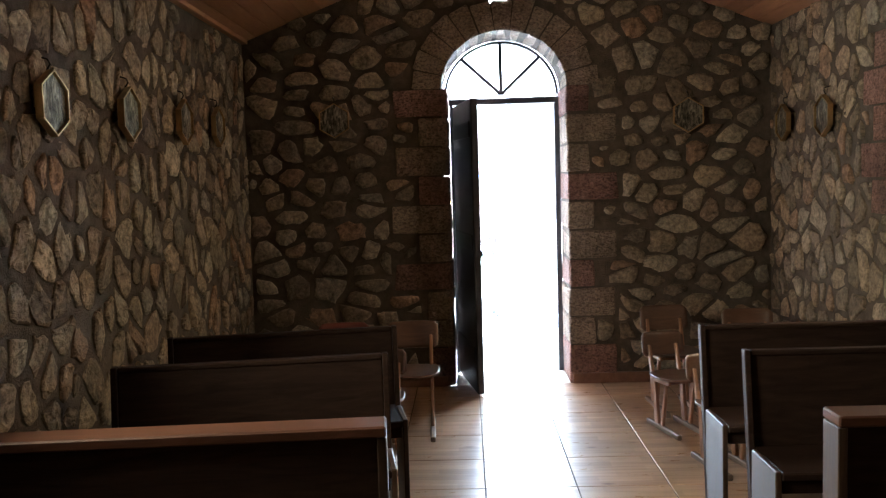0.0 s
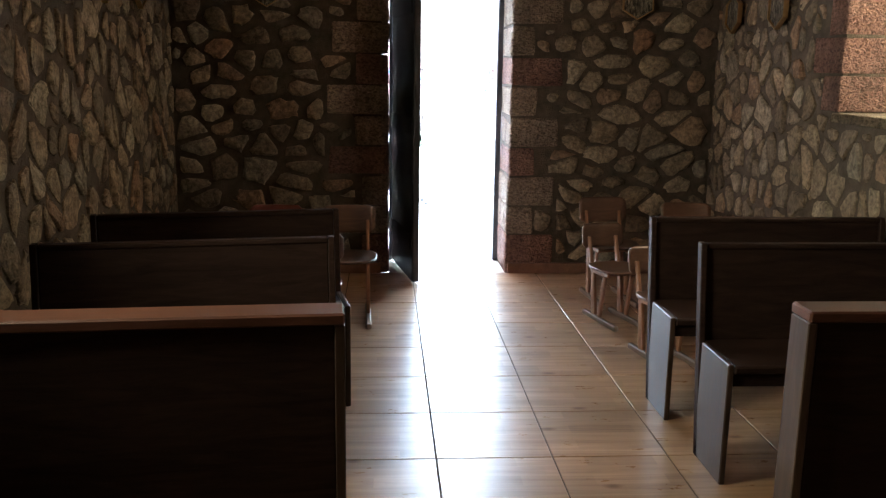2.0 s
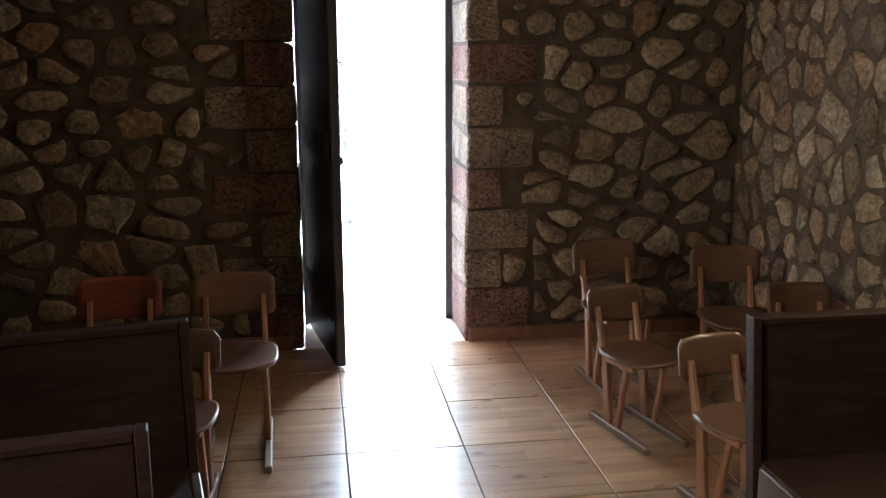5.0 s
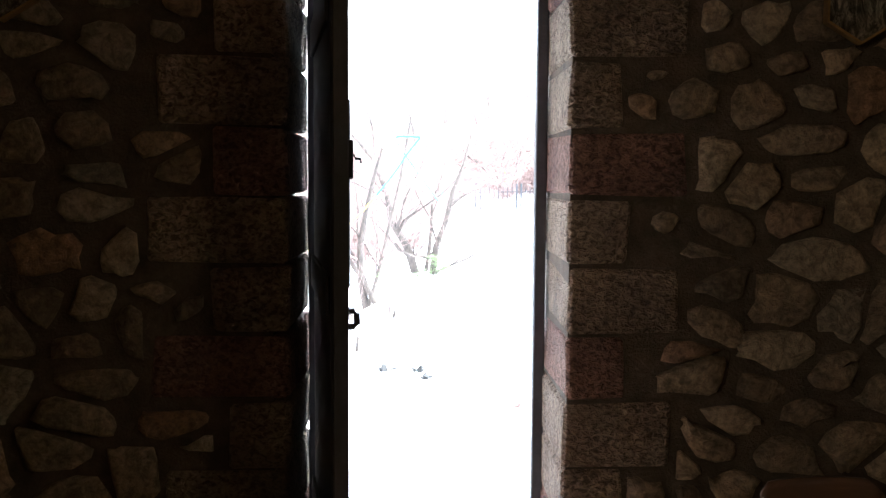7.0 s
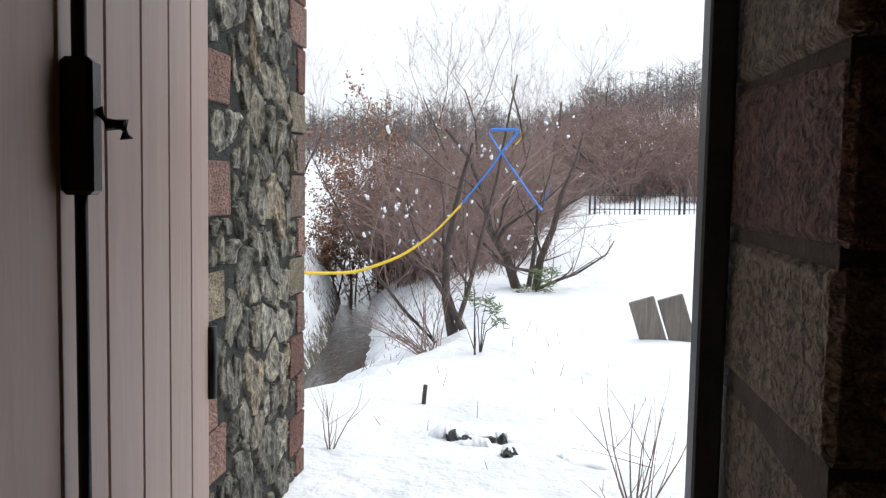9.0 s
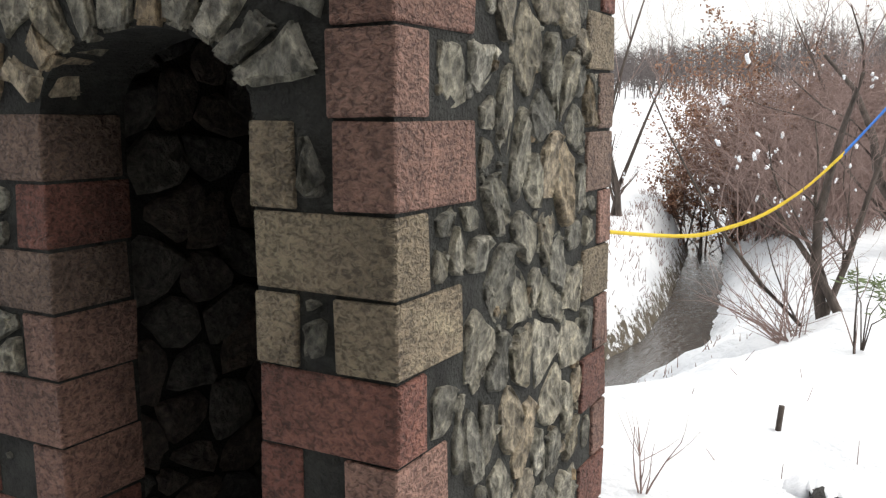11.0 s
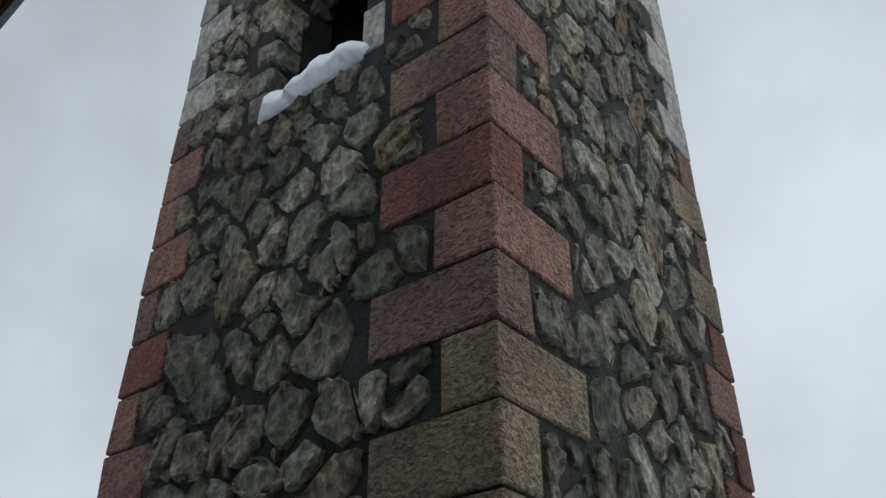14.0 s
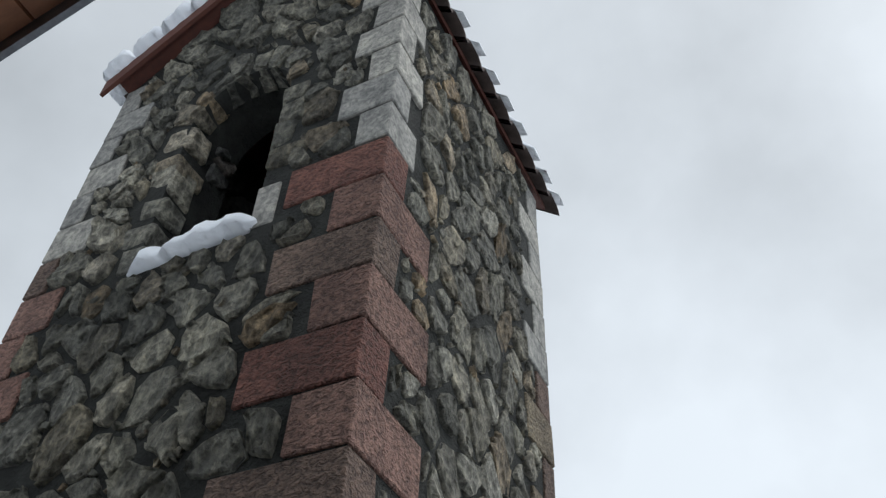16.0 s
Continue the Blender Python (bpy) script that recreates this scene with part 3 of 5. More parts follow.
for k in range(10):
    z0 = 0.085 + k * COURSE if k else 0.0
    z1 = 0.085 + (k + 1) * COURSE - 0.012
    z1 = min(z1, SPRING)
    for side, x in ((1, DOOR_R), (-1, DOOR_L)):
        length = (0.38, 0.17)[(k + (side < 0)) % 2] + rng.uniform(-0.03, 0.03)
        a, b = sorted((x - side * (0.008 if side > 0 else 0.056), x + side * length))
        part("block", block_bm(a, -0.014, z0, b, THICK - 0.002, z1, rng, 0.011, 0.012), REVEAL_BLOCK if k % 3 else PINK_BLOCK, wall_front)
        door_rects.append((a - 0.012, z0 - 0.02, b + 0.012, z1 + 0.02))
voussoirs(DOOR_L, DOOR_R, SPRING, RISE, 0.24, -0.016, THICK - 0.002, 13, rng, REVEAL_BLOCK, wall_front, wob=0.1)
front_stones = rubble(XL, XR, 0.08, 3.5, 0.20, 0.135, rng, door_rects, [(0.11, SPRING, 0.74, 0.70)], 0.02, lambda u, v: v < roof_z(u) - 0.03, 0.40, 0.2)
lay_stones(front_stones, rng, 0.028, Vector((0, 0, 0)), X, Z, -Y, RUBBLE_IN, wall_front, lambda u, v: v < 3.0, True)

# side walls; the window is in the one with positive x
WIN = (-2.85, -1.9, 1.36, 2.4)


def side_wall(name, x, out, hole=None):
    top = 2.76
    if hole:
        c = [(BACK, hole[0], -0.3, -0.3, top, top), (hole[1], 0.0, -0.3, -0.3, top, top), (hole[0], hole[1], -0.3, -0.3, hole[2], hole[2]), (hole[0], hole[1], hole[3], hole[3], top, top)]
    else:
        c = [(BACK, 0.0, -0.3, -0.3, top, top)]
    bm = columns_bm(c, 0, 0.5)
    bmesh.ops.transform(bm, matrix=Matrix(((0, out, 0, x), (1, 0, 0, 0), (0, 0, 1, 0), (0, 0, 0, 1))), verts=bm.verts)
    bmesh.ops.recalc_face_normals(bm, faces=bm.faces)
    return tagged(part(name, bm, MORTAR_IN, None), "rubble stone wall with brown mortar", "wall", kind="structure")


WIN_2 = (-4.85, -3.9, 1.36, 2.4)
wall_left = side_wall("wall_left", XL, -1, WIN_2)
lay_stones(rubble(BACK, 0.0, 0.02, 2.74, 0.145, 0.18, rng, [(WIN_2[0], WIN_2[2], WIN_2[1], WIN_2[3])], gap=0.018, jitter=0.45, merge=0.2), rng, 0.014, Vector((XL, 0, 0)), Y, Z, X, RUBBLE_IN, wall_left, lambda u, v: u > -2.9 and v > 0.4, False)
wall_right = side_wall("wall_right", XR, 1, WIN)
win_rects = [(WIN[0], WIN[2], WIN[1], WIN[3])]
for k in range(6):
    z0, z1 = WIN[2] - 0.2 + k * 0.21, WIN[2] - 0.2 + (k + 1) * 0.21 - 0.014
    for side, y in ((1, WIN[1]), (-1, WIN[0])):
        if k == 0:
            continue
        length = (0.30, 0.18)[(k + (side < 0)) % 2] + rng.uniform(-0.03, 0.03)
        a, b = sorted((y - side * 0.006, y + side * length))
        part("block", block_bm(XR - 0.016, a, z0, XR + 0.5, b, z1, rng), PINK_BLOCK, wall_right)
        win_rects.append((a - 0.012, z0 - 0.012, b + 0.012, z1 + 0.012))
part("window_sill", block_bm(XR - 0.03, WIN[0] - 0.05, WIN[2] - 0.05, XR + 0.5, WIN[1] + 0.03, WIN[2] + 0.006, rng), TAN_BLOCK, wall_right)
win_rects.append((WIN[0] - 0.06, WIN[2] - 0.07, WIN[1] + 0.05, WIN[2] + 0.02))
lay_stones(rubble(BACK, 0.0, 0.02, 2.76, 0.145, 0.17, rng, win_rects, gap=0.018, jitter=0.45, merge=0.18), rng, 0.015, Vector((XR, 0, 0)), Y, Z, -X, RUBBLE_IN, wall_right, lambda u, v: u > -2.9 and v > 0.4, False)
wall_back = tagged(part("wall_back", columns_bm([(XL - 0.5, MID, -0.3, -0.3, wall_top(XL - 0.5), wall_top(MID)), (MID, XR + 0.5, -0.3, -0.3, wall_top(MID), wall_top(XR + 0.5))], BACK - 0.4, BACK), MORTAR_IN, None), "plain stone back wall in brown mortar", "wall", kind="structure")

# windows: a frame with one mullion and two panes
def window(name, hole, x, energy, target):
    ob = tagged(thing(name, "small window with a brown wooden frame", "window", at=(x, 0, 0)), kind="structure")
    y0, y1, z0, z1 = hole
    m0, m1 = (y0 + y1) / 2 - 0.02, (y0 + y1) / 2 + 0.02
    for a, b, c, d in ((y0, y0 + 0.05, z0, z1), (y1 - 0.05, y1, z0, z1), (y0 + 0.05, y1 - 0.05, z0, z0 + 0.05), (y0 + 0.05, y1 - 0.05, z1 - 0.05, z1), (m0, m1, z0 + 0.05, z1 - 0.05)):
        part("window_frame", box_bm(-0.025, a, c, 0.025, b, d, 0.003), CHAIR, ob)
    for a, b in ((y0 + 0.05, m0), (m1, y1 - 0.05)):
        part("pane", box_bm(0, a, z0 + 0.05, 0.003, b, z1 - 0.05, 0), AMBER if x < 0 else DEEP_AMBER, ob, "amber-tinted pane")
    lamp = new("window_daylight", bpy.data.lights.new("window_daylight", "AREA"))
    lamp.data.shape, lamp.data.size, lamp.data.size_y, lamp.data.energy = "RECTANGLE", 0.9, 1.0, energy
    lamp.data.color = (1.0, 0.97, 0.92)
    away = 0.14 if x > 0 else -0.14
    lamp.matrix_world = look((x + away, (y0 + y1) / 2, (z0 + z1) / 2), target)


window("window_1", WIN, XR + 0.42, 1.5, (XL, -2.5, 1.5))
window("window_2", WIN_2, XL - 0.42, 7.6, (XR, -3.0, 1.5))

# ceiling boards in one mesh, wall plates under them
cv, cf = [], []
for side in (-1, 1):
    n = 16
    for k in range(n):
        a0, a1 = k / n * (HALF + 0.02), (k + 1) / n * (HALF + 0.02) - 0.006
        s = len(cv)
        for a in (a0, a1):
            for y in (BACK - 0.2, 0.6):
                for dz in (0, 0.02):
                    cv.append((MID + side * a, y, roof_z(MID + a) + 0.005 + dz))
        cf += [tuple(s + i for i in q) for q in ((0, 2, 6, 4), (1, 5, 7, 3), (0, 4, 5, 1), (2, 3, 7, 6), (0, 1, 3, 2), (4, 6, 7, 5))]
ceiling = tagged(put("ceiling", mesh_of("ceiling", cv, cf, CEILING)), "sloping ceiling of brown pine boards", "ceiling", kind="structure")
for nm, xa, xb in (("wall_plate", XL - 0.002, XL + 0.05), ("wall_plate", XR - 0.05, XR + 0.002)):
    tagged(part(nm, box_bm(xa, BACK, 2.735 if xa < 0 else 2.775, xb, -0.004, 3.0, 0.004), CEILING, None), "pine board along the top of the wall", "trim", kind="structure")
roof = thing("chapel_roof", "pine-boarded roof with snow and a grey metal edge", "roof")
for side in (-1, 1):
    for nm, lo, hi, ya, yb, mat, lab in (("soffit", 0.03, 0.05, THICK + 0.003, 0.915, SOFFIT, "red-brown pine boards under the overhang"), ("decking", 0.055, 0.13, BACK - 0.7, 0.915, SOFFIT, ""), ("metal_edge", -0.02, 0.15, 0.918, 0.93, METAL, "grey folded metal edge"), ("snow_cover", 0.135, 0.30, BACK - 0.7, 0.86, SNOW, "thick white snow")):
        v = []
        for a in (0.0 if nm != "soffit" else 0.002, HALF + 0.75):
            for y in (ya, yb):
                for dz in (lo, hi):
                    v.append((MID + side * a, y, roof_z(MID + a) + dz))
        f = [(0, 2, 6, 4), (1, 5, 7, 3), (0, 4, 5, 1), (2, 3, 7, 6), (0, 1, 3, 2), (4, 6, 7, 5)]
        if nm == "soffit":
            n = 20
            for k in range(n):
                a0, a1 = (k / n) * (HALF + 0.75), ((k + 1) / n) * (HALF + 0.75) - 0.006
                v = [(MID + side * a, y, roof_z(MID + a) + dz) for a in (a0, a1) for y in (ya, yb) for dz in (lo, hi)]
                put("board", mesh_of("board", v, f, mat), roof, lab)
        else:
            put(nm, mesh_of(nm, v, f, mat), roof, lab)
# baseboards
for nm, pts in (("baseboard_front_right", (DOOR_R + 0.006, -0.02, XR, -0.0)), ("baseboard_front_left", (XL, -0.02, DOOR_L - 0.006, -0.0))):
    tagged(part(nm.rsplit("_", 2)[0], box_bm(pts[0], -0.034, 0.0, pts[2], -0.002, 0.082, 0.003), BASEBOARD, None), "red-brown tiled baseboard along the wall", "baseboard", kind="structure")
tagged(part("baseboard", box_bm(XR - 0.05, BACK, 0.0, XR - 0.002, -0.036, 0.082, 0.003), BASEBOARD, None), "red-brown tiled baseboard along the wall", "baseboard", kind="structure")

# door frame, fanlight and the open leaf
door_frame = tagged(thing("door_frame", "dark painted door frame with a fanlight", "door frame", at=(0, 0.45, 0)), kind="structure")
part("post", box_bm(DOOR_R - 0.055, 0, 0, DOOR_R - 0.012, 0.06, 2.25, 0.004), FRAME_PAINT, door_frame)
part("post", box_bm(-0.32, 0, 0, -0.292, 0.06, 2.25, 0.004), FRAME_PAINT, door_frame)
part("transom", box_bm(DOOR_L + 0.012, 0, 2.25, DOOR_R - 0.012, 0.045, 2.30, 0.004), FRAME_PAINT, door_frame)
FC, FR = 0.11, 0.472
av, af = [], []
N_ARC = 28
for k in range(N_ARC + 1):
    a = math.pi * k / N_ARC
    for r, y in ((FR, 0), (FR - 0.02, 0), (FR - 0.02, 0.05), (FR, 0.05)):
        av.append((FC - r * math.cos(a), y, 2.325 + r * math.sin(a) * 0.93))
    if k:
        s = 4 * k
        for i in range(4):
            j = (i + 1) % 4
            af.append((s - 4 + i, s - 4 + j, s + j, s + i))
put("fan_rim", mesh_of("fan_rim", av, af, FRAME_PAINT), door_frame)
for ang in (45, 90, 135):
    a = radians(ang)
    rod("fan_bar", [(FC, 0.02, 2.33), (FC + (FR - 0.02) * math.cos(a), 0.02, 2.33 + (FR - 0.02) * math.sin(a) * 0.93)], 0.015, FRAME_PAINT, door_frame)
part("fan_hub", box_bm(FC - 0.03, 0.005, 2.325, FC + 0.03, 0.035, 2.35, 0.006), FRAME_PAINT, door_frame)
for k in range(4):
    pv = [(FC, 0.03, 2.328)] + [(FC - (FR - 0.02) * math.cos(math.pi * (k * 7 + i) / 28), 0.03, 2.328 + (FR - 0.02) * math.sin(math.pi * (k * 7 + i) / 28) * 0.93) for i in range(8)]
    g = put("pane", mesh_of("pane", pv, [tuple(range(9))], GLASS), door_frame)
    g.visible_shadow = False

hinge, free = Vector((-0.262, 0.447, 0)), Vector((-0.120, -0.352, 0))
turn = math.degrees(math.atan2(free.y - hinge.y, free.x - hinge.x))
WIDE = (free - hinge).length
door_1 = tagged(thing("door_1", "dark door leaf standing open into the chapel", "door", at=tuple(hinge), turn=turn), kind="structure")
part("edge_strip", box_bm(WIDE + 0.001, -0.03, 0.014, WIDE + 0.012, 0.016, 2.233, 0.003), DOOR_IN, door_1, "dark painted edge")
part("leaf", box_bm(0, -0.035, 0.012, WIDE, 0.0, 2.235, 0.004), DOOR_IN, door_1)
for k in range(6):
    a = k / 6 * WIDE
    part("plank", box_bm(a + 0.002, 0.001, 0.014, a + WIDE / 6 - 0.002, 0.016, 2.233, 0.003), DOOR_OUT, door_1, "pale pinkish wooden plank")
for z in (0.25, 1.1, 1.95):
    part("rail", box_bm(0.03, -0.048, z, WIDE - 0.03, -0.036, z + 0.12, 0.003), DOOR_IN, door_1)
handle_plate = part("handle_plate", box_bm(0.60, 0.017, 0.98, 0.65, 0.023, 1.16, 0.003), IRON, door_1, "black iron plate")
rod("handle", [(0.63, 0.023, 1.09), (0.63, 0.05, 1.09), (0.63, 0.06, 1.08), (0.63, 0.06, 1.05), (0.63, 0.05, 1.04), (0.63, 0.023, 1.04)], 0.011, IRON, door_1, "black iron pull handle")
rod("bolt_rod", [(0.66, 0.03, 1.17), (0.66, 0.03, 1.52)], 0.006, IRON, door_1, "black iron bolt rod")
rod("bolt_rod", [(0.66, 0.03, 1.60), (0.66, 0.03, 1.74)], 0.007, IRON, door_1, "black iron bolt rod")
part("lock_case", box_bm(0.645, 0.017, 1.50, 0.675, 0.045, 1.62, 0.004), IRON, door_1, "black iron lock case")
rod("lever", [(0.66, 0.045, 1.575), (0.66, 0.055, 1.562), (0.66, 0.068, 1.563), (0.66, 0.07, 1.55)], 0.006, IRON, door_1, "bent iron lever")
for z in (0.3, 1.15, 2.0):
    rod("hinge", [(0.0, 0.018, z), (0.0, 0.018, z + 0.12)], 0.011, IRON, door_1, "iron hinge")


# ---- pews ----
def pew(x0, x1, y, turn=0.0, label="dark-stained wooden church pew with a solid back"):
    """A pew that faces away from the door: back on the door side, seat in front of it. y: the top of the back."""
    w = x1 - x0
    ob = thing("pew", label, "pew", "rows of pews", at=(x0 if turn >= 0 and x0 > 0 else x1, y, 0), turn=turn)
    s = 0 if x0 > 0 else -w
    back = columns_bm([(s + 0.026, s + w - 0.026, 0.40, 0.40, 0.875, 0.875)], -0.03, 0.0)
    for v in back.verts:
        v.co.y += -(0.88 - v.co.z) * 0.13
    bmesh.ops.bevel(back, geom=back.edges[:], offset=0.004, segments=1, affect="EDGES")
    part("backrest", back, PEW, ob)
    part("top_rail", box_bm(s + 0.026, -0.04, 0.862, s + w - 0.026, 0.008, 0.885, 0.005), PEW, ob)
    part("seat", box_bm(s + 0.024, -0.42, 0.455, s + w - 0.024, -0.07, 0.487, 0.006), PEW, ob)
    part("apron", box_bm(s + 0.03, -0.40, 0.40, s + w - 0.03, -0.375, 0.454, 0.003), PEW, ob)
    for x in (s, s + w - 0.026):
        part("end_panel", box_bm(x, -0.415, 0.0, x + 0.024, -0.13, 0.492, 0.004), PEW_END, ob, "grey-brown plank end")
        post = columns_bm([(x, x + 0.025, 0.0, 0.0, 0.888, 0.888)], -0.045, 0.0)
        for v in post.verts:
            v.co.y += -(0.88 - v.co.z) * 0.14
        bmesh.ops.bevel(post, geom=post.edges[:], offset=0.003, segments=1, affect="EDGES")
        part("end_post", post, PEW, ob)
    return ob


pew(-1.74, -0.57, -3.06, 9.0)
pew(-1.74, -0.59, -2.34, 11.0)
pew(0.945, 2.10, -3.18, 0.0)
pew(0.93, 2.10, -2.545, 0.0)


def front_rail(x0, x1, y, turn=0.0):
    """The solid front of the first row: a framed panel with a thick rail."""
    ob = thing("prayer_desk", "dark wooden prayer desk with a thick brown top rail", "desk", "prayer desks", at=(x1 - (x1 - x0) * math.cos(radians(turn)), y - (x1 - x0) * math.sin(radians(turn)), 0), turn=turn)
    w = x1 - x0
    part("panel", box_bm(0.03, -0.105, 0.05, w - 0.03, -0.07, 0.845, 0.003), PEW, ob)
    part("plinth", box_bm(0.03, -0.118, 0.0, w - 0.03, -0.06, 0.05, 0.003), PEW, ob)
    part("top_rail", box_bm(0.0, -0.128, 0.846, w, 0.0, 0.882, 0.006), PEW_TOP, ob, "worn brown rail")
    for x in (0.0, w - 0.03):
        part("end_panel", box_bm(x, -0.122, 0.0, x + 0.03, -0.004, 0.845, 0.003), PEW_END, ob, "grey-brown plank end")
    return ob


front_rail(-1.76, -0.48, -4.10, 4.5)
front_rail(0.915, 2.10, -4.10)


# ---- school chairs ----
def chair(x, y, turn, top, ply, label, wide=0.34):
    k = top / 0.69
    ob = thing("school_chair", label, "chair", "small school chairs", at=(x, y, 0), turn=turn)
    w = wide / 2
    # back: a bent plywood board
    v, f = [], []
    NB, H0, H1 = 12, 0.515 * k, 0.69 * k
    for i in range(NB + 1):
        a = -w + 2 * w * i / NB
        bow = 0.035 * (1 - (a / w) ** 2)
        cut = 0.025 * max(0, (abs(a) / w - 0.8) / 0.2) ** 2
        for dy in (0.0, 0.012):
            for z in (H0 + cut, H0 + cut + 0.02, (H0 + H1) / 2, H1 - cut - 0.02, H1 - cut):
                v.append((a, 0.17 * k + bow + dy + (z - H0) * 0.18, z))
    for i in range(NB):
        s, t = i * 10, (i + 1) * 10
        for j in range(4):
            f.append((s + j, t + j, t + j + 1, s + j + 1))
            f.append((s + 5 + j, s + 6 + j, t + 6 + j, t + 5 + j))
        f += [(s, s + 5, t + 5, t), (s + 4, t + 4, t + 9, s + 9)]
    f += [(0, 1, 2, 3, 4, 9, 8, 7, 6, 5), tuple(reversed((NB * 10, NB * 10 + 1, NB * 10 + 2, NB * 10 + 3, NB * 10 + 4, NB * 10 + 9, NB * 10 + 8, NB * 10 + 7, NB * 10 + 6, NB * 10 + 5)))]
    put("backrest", mesh_of("backrest", v, f, ply, True), ob, "curved plywood back")
    # seat: rounded plywood with a dip
    v, f = [], []
    ring = 28
    for zz in (0, 0.014):
        for rr in (0.0, 0.55, 0.93, 1.0):
            for i in range(ring):
                a = 2 * math.pi * i / ring
                c, s = math.cos(a), math.sin(a)
                e = (abs(c) ** 3.2 + abs(s) ** 3.2) ** (-1 / 3.2)
                v.append((w * 1.03 * rr * c * e, -0.02 * k + 0.175 * k * rr * s * e, 0.385 * k + zz + 0.012 * rr * rr - 0.02 * max(0, rr * -s - 0.6)))
    for layer in (0, 1):
        b = layer * 4 * ring
        for r in range(3):
            for i in range(ring):
                q = (b + r * ring + i, b + r * ring + (i + 1) % ring, b + (r + 1) * ring + (i + 1) % ring, b + (r + 1) * ring + i)
                f.append(q if not layer else tuple(reversed(q)))
    for i in range(ring):
        f.append((3 * ring + i, 3 * ring + (i + 1) % ring, 7 * ring + (i + 1) % ring, 7 * ring + i))
    put("seat", mesh_of("seat", v, f, ply, True), ob, "rounded plywood seat")
    for sx in (-1, 1):
        a = sx * (w - 0.05)
        part("runner", box_bm(a - 0.016, -0.28 * k, 0.0, a + 0.016, 0.22 * k, 0.034, 0.006), RUNNER, ob, "worn grey-brown floor runner")
        for nm, (ya, za, wa), (yb, zb, wb) in (("leg", (0.06 * k, 0.033, 0.05), (0.11 * k, 0.40 * k, 0.035)), ("upright", (0.13 * k, 0.37 * k, 0.035), (0.195 * k, 0.60 * k, 0.022)), ("seat_rail", (0.12 * k, 0.365 * k, 0.035), (-0.14 * k, 0.372 * k, 0.025)), ("brace", (-0.02 * k, 0.034, 0.03), (-0.08 * k, 0.36 * k, 0.025))):
            va, vb = Vector((a, ya, za)), Vector((a, yb, zb))
            d = (vb - va).normalized()
            n = d.cross(X).normalized()
            pts = []
            for p, ww in ((va, wa), (vb, wb)):
                for ox in (-0.011, 0.011):
                    for on in (-ww / 2, ww / 2):
                        pts.append(p + X * ox + n * on)
            bm = bmesh.new()
            q = [bm.verts.new(p) for p in pts]
            for fc in ((0, 1, 3, 2), (4, 6, 7, 5), (0, 4, 5, 1), (2, 3, 7, 6), (0, 2, 6, 4), (1, 5, 7, 3)):
                bm.faces.new([q[i] for i in fc])
            bmesh.ops.recalc_face_normals(bm, faces=bm.faces)
            bmesh.ops.bevel(bm, geom=bm.edges[:], offset=0.004, segments=1, affect="EDGES")
            part(nm, bm, CHAIR, ob)
    part("cross_rail", box_bm(-w + 0.05, -0.05 * k, 0.345 * k, w - 0.05, -0.03 * k, 0.375 * k, 0.003), CHAIR, ob)
    return ob


chair(1.21, -0.80, 5, 0.69, PLY, "tall beech school chair with a curved plywood back")
chair(1.10, -1.33, 14, 0.60, PLY, "small beech school chair beside the taller ones", 0.29)
chair(1.20, -2.06, 12, 0.60, PLY, "small beech school chair behind a pew", 0.29)
chair(1.69, -1.05, -6, 0.69, PLY, "tall beech school chair near the corner")
chair(1.86, -1.42, -4, 0.60, PLY, "small beech school chair by the side wall", 0.29)
chair(-0.58, -1.24, 2, 0.69, PLY, "tall beech school chair beside the open door")
chair(-1.05, -1.24, 1, 0.69, RED_PLY, "tall school chair with a reddish plywood back")
chair(-0.75, -1.72, -2, 0.60, PLY, "small beech school chair behind a pew", 0.29)


# ---- station plaques on the walls ----
def plaque(at, turn, label="hexagonal brass-framed relief hanging on the stone wall"):
    """Local x along the wall, local -y out of it."""
    ob = thing("wall_plaque", label, "plaque", "row of framed reliefs", at=at, turn=turn)
    ob.scale = (0.9, 0.9, 0.95)
    hx = [(0, 0.14), (0.125, 0.068), (0.125, -0.068), (0, -0.14), (-0.125, -0.068), (-0.125, 0.068)]
    bv = [(a, -0.05, b) for a, b in hx] + [(a, -0.035, b) for a, b in hx]
    bf = [tuple(range(5, -1, -1)), tuple(range(6, 12))] + [(i, (i + 1) % 6, 6 + (i + 1) % 6, 6 + i) for i in range(6)]
    put("relief", mesh_of("relief", bv, bf, FOIL), ob, "silvery embossed picture")
    for i in range(6):
        (a, b), (c, d) = hx[i], hx[(i + 1) % 6]
        v = []
        for s in (0.955, 1.02):
            for y in (-0.066, -0.03):
                v += [(a * s, y, b * s), (c * s, y, d * s)]
        q = [(0, 1, 5, 4), (2, 6, 7, 3), (0, 4, 6, 2), (1, 3, 7, 5), (4, 5, 7, 6), (0, 2, 3, 1)]
        put("frame_bar", mesh_of("frame_bar", v, q, BRASS), ob, "brass frame bar")
    rod("hook", [(0, -0.03, 0.14), (0.004, -0.045, 0.165), (-0.006, -0.04, 0.185), (0, 0.01, 0.20)], 0.004, IRON, ob, "black wire hook")
    return ob


for y in (-3.34, -2.52, -1.66, -0.95):
    plaque((XL + 0.012, y, 2.02 + 0.02 * (y + 2)), 90)
for y in (-1.12, -0.40):
    plaque((XR - 0.012, y, 1.98), -90)
plaque((-1.21, -0.012, 2.12), 0)
plaque((1.52, -0.012, 2.08), 0)

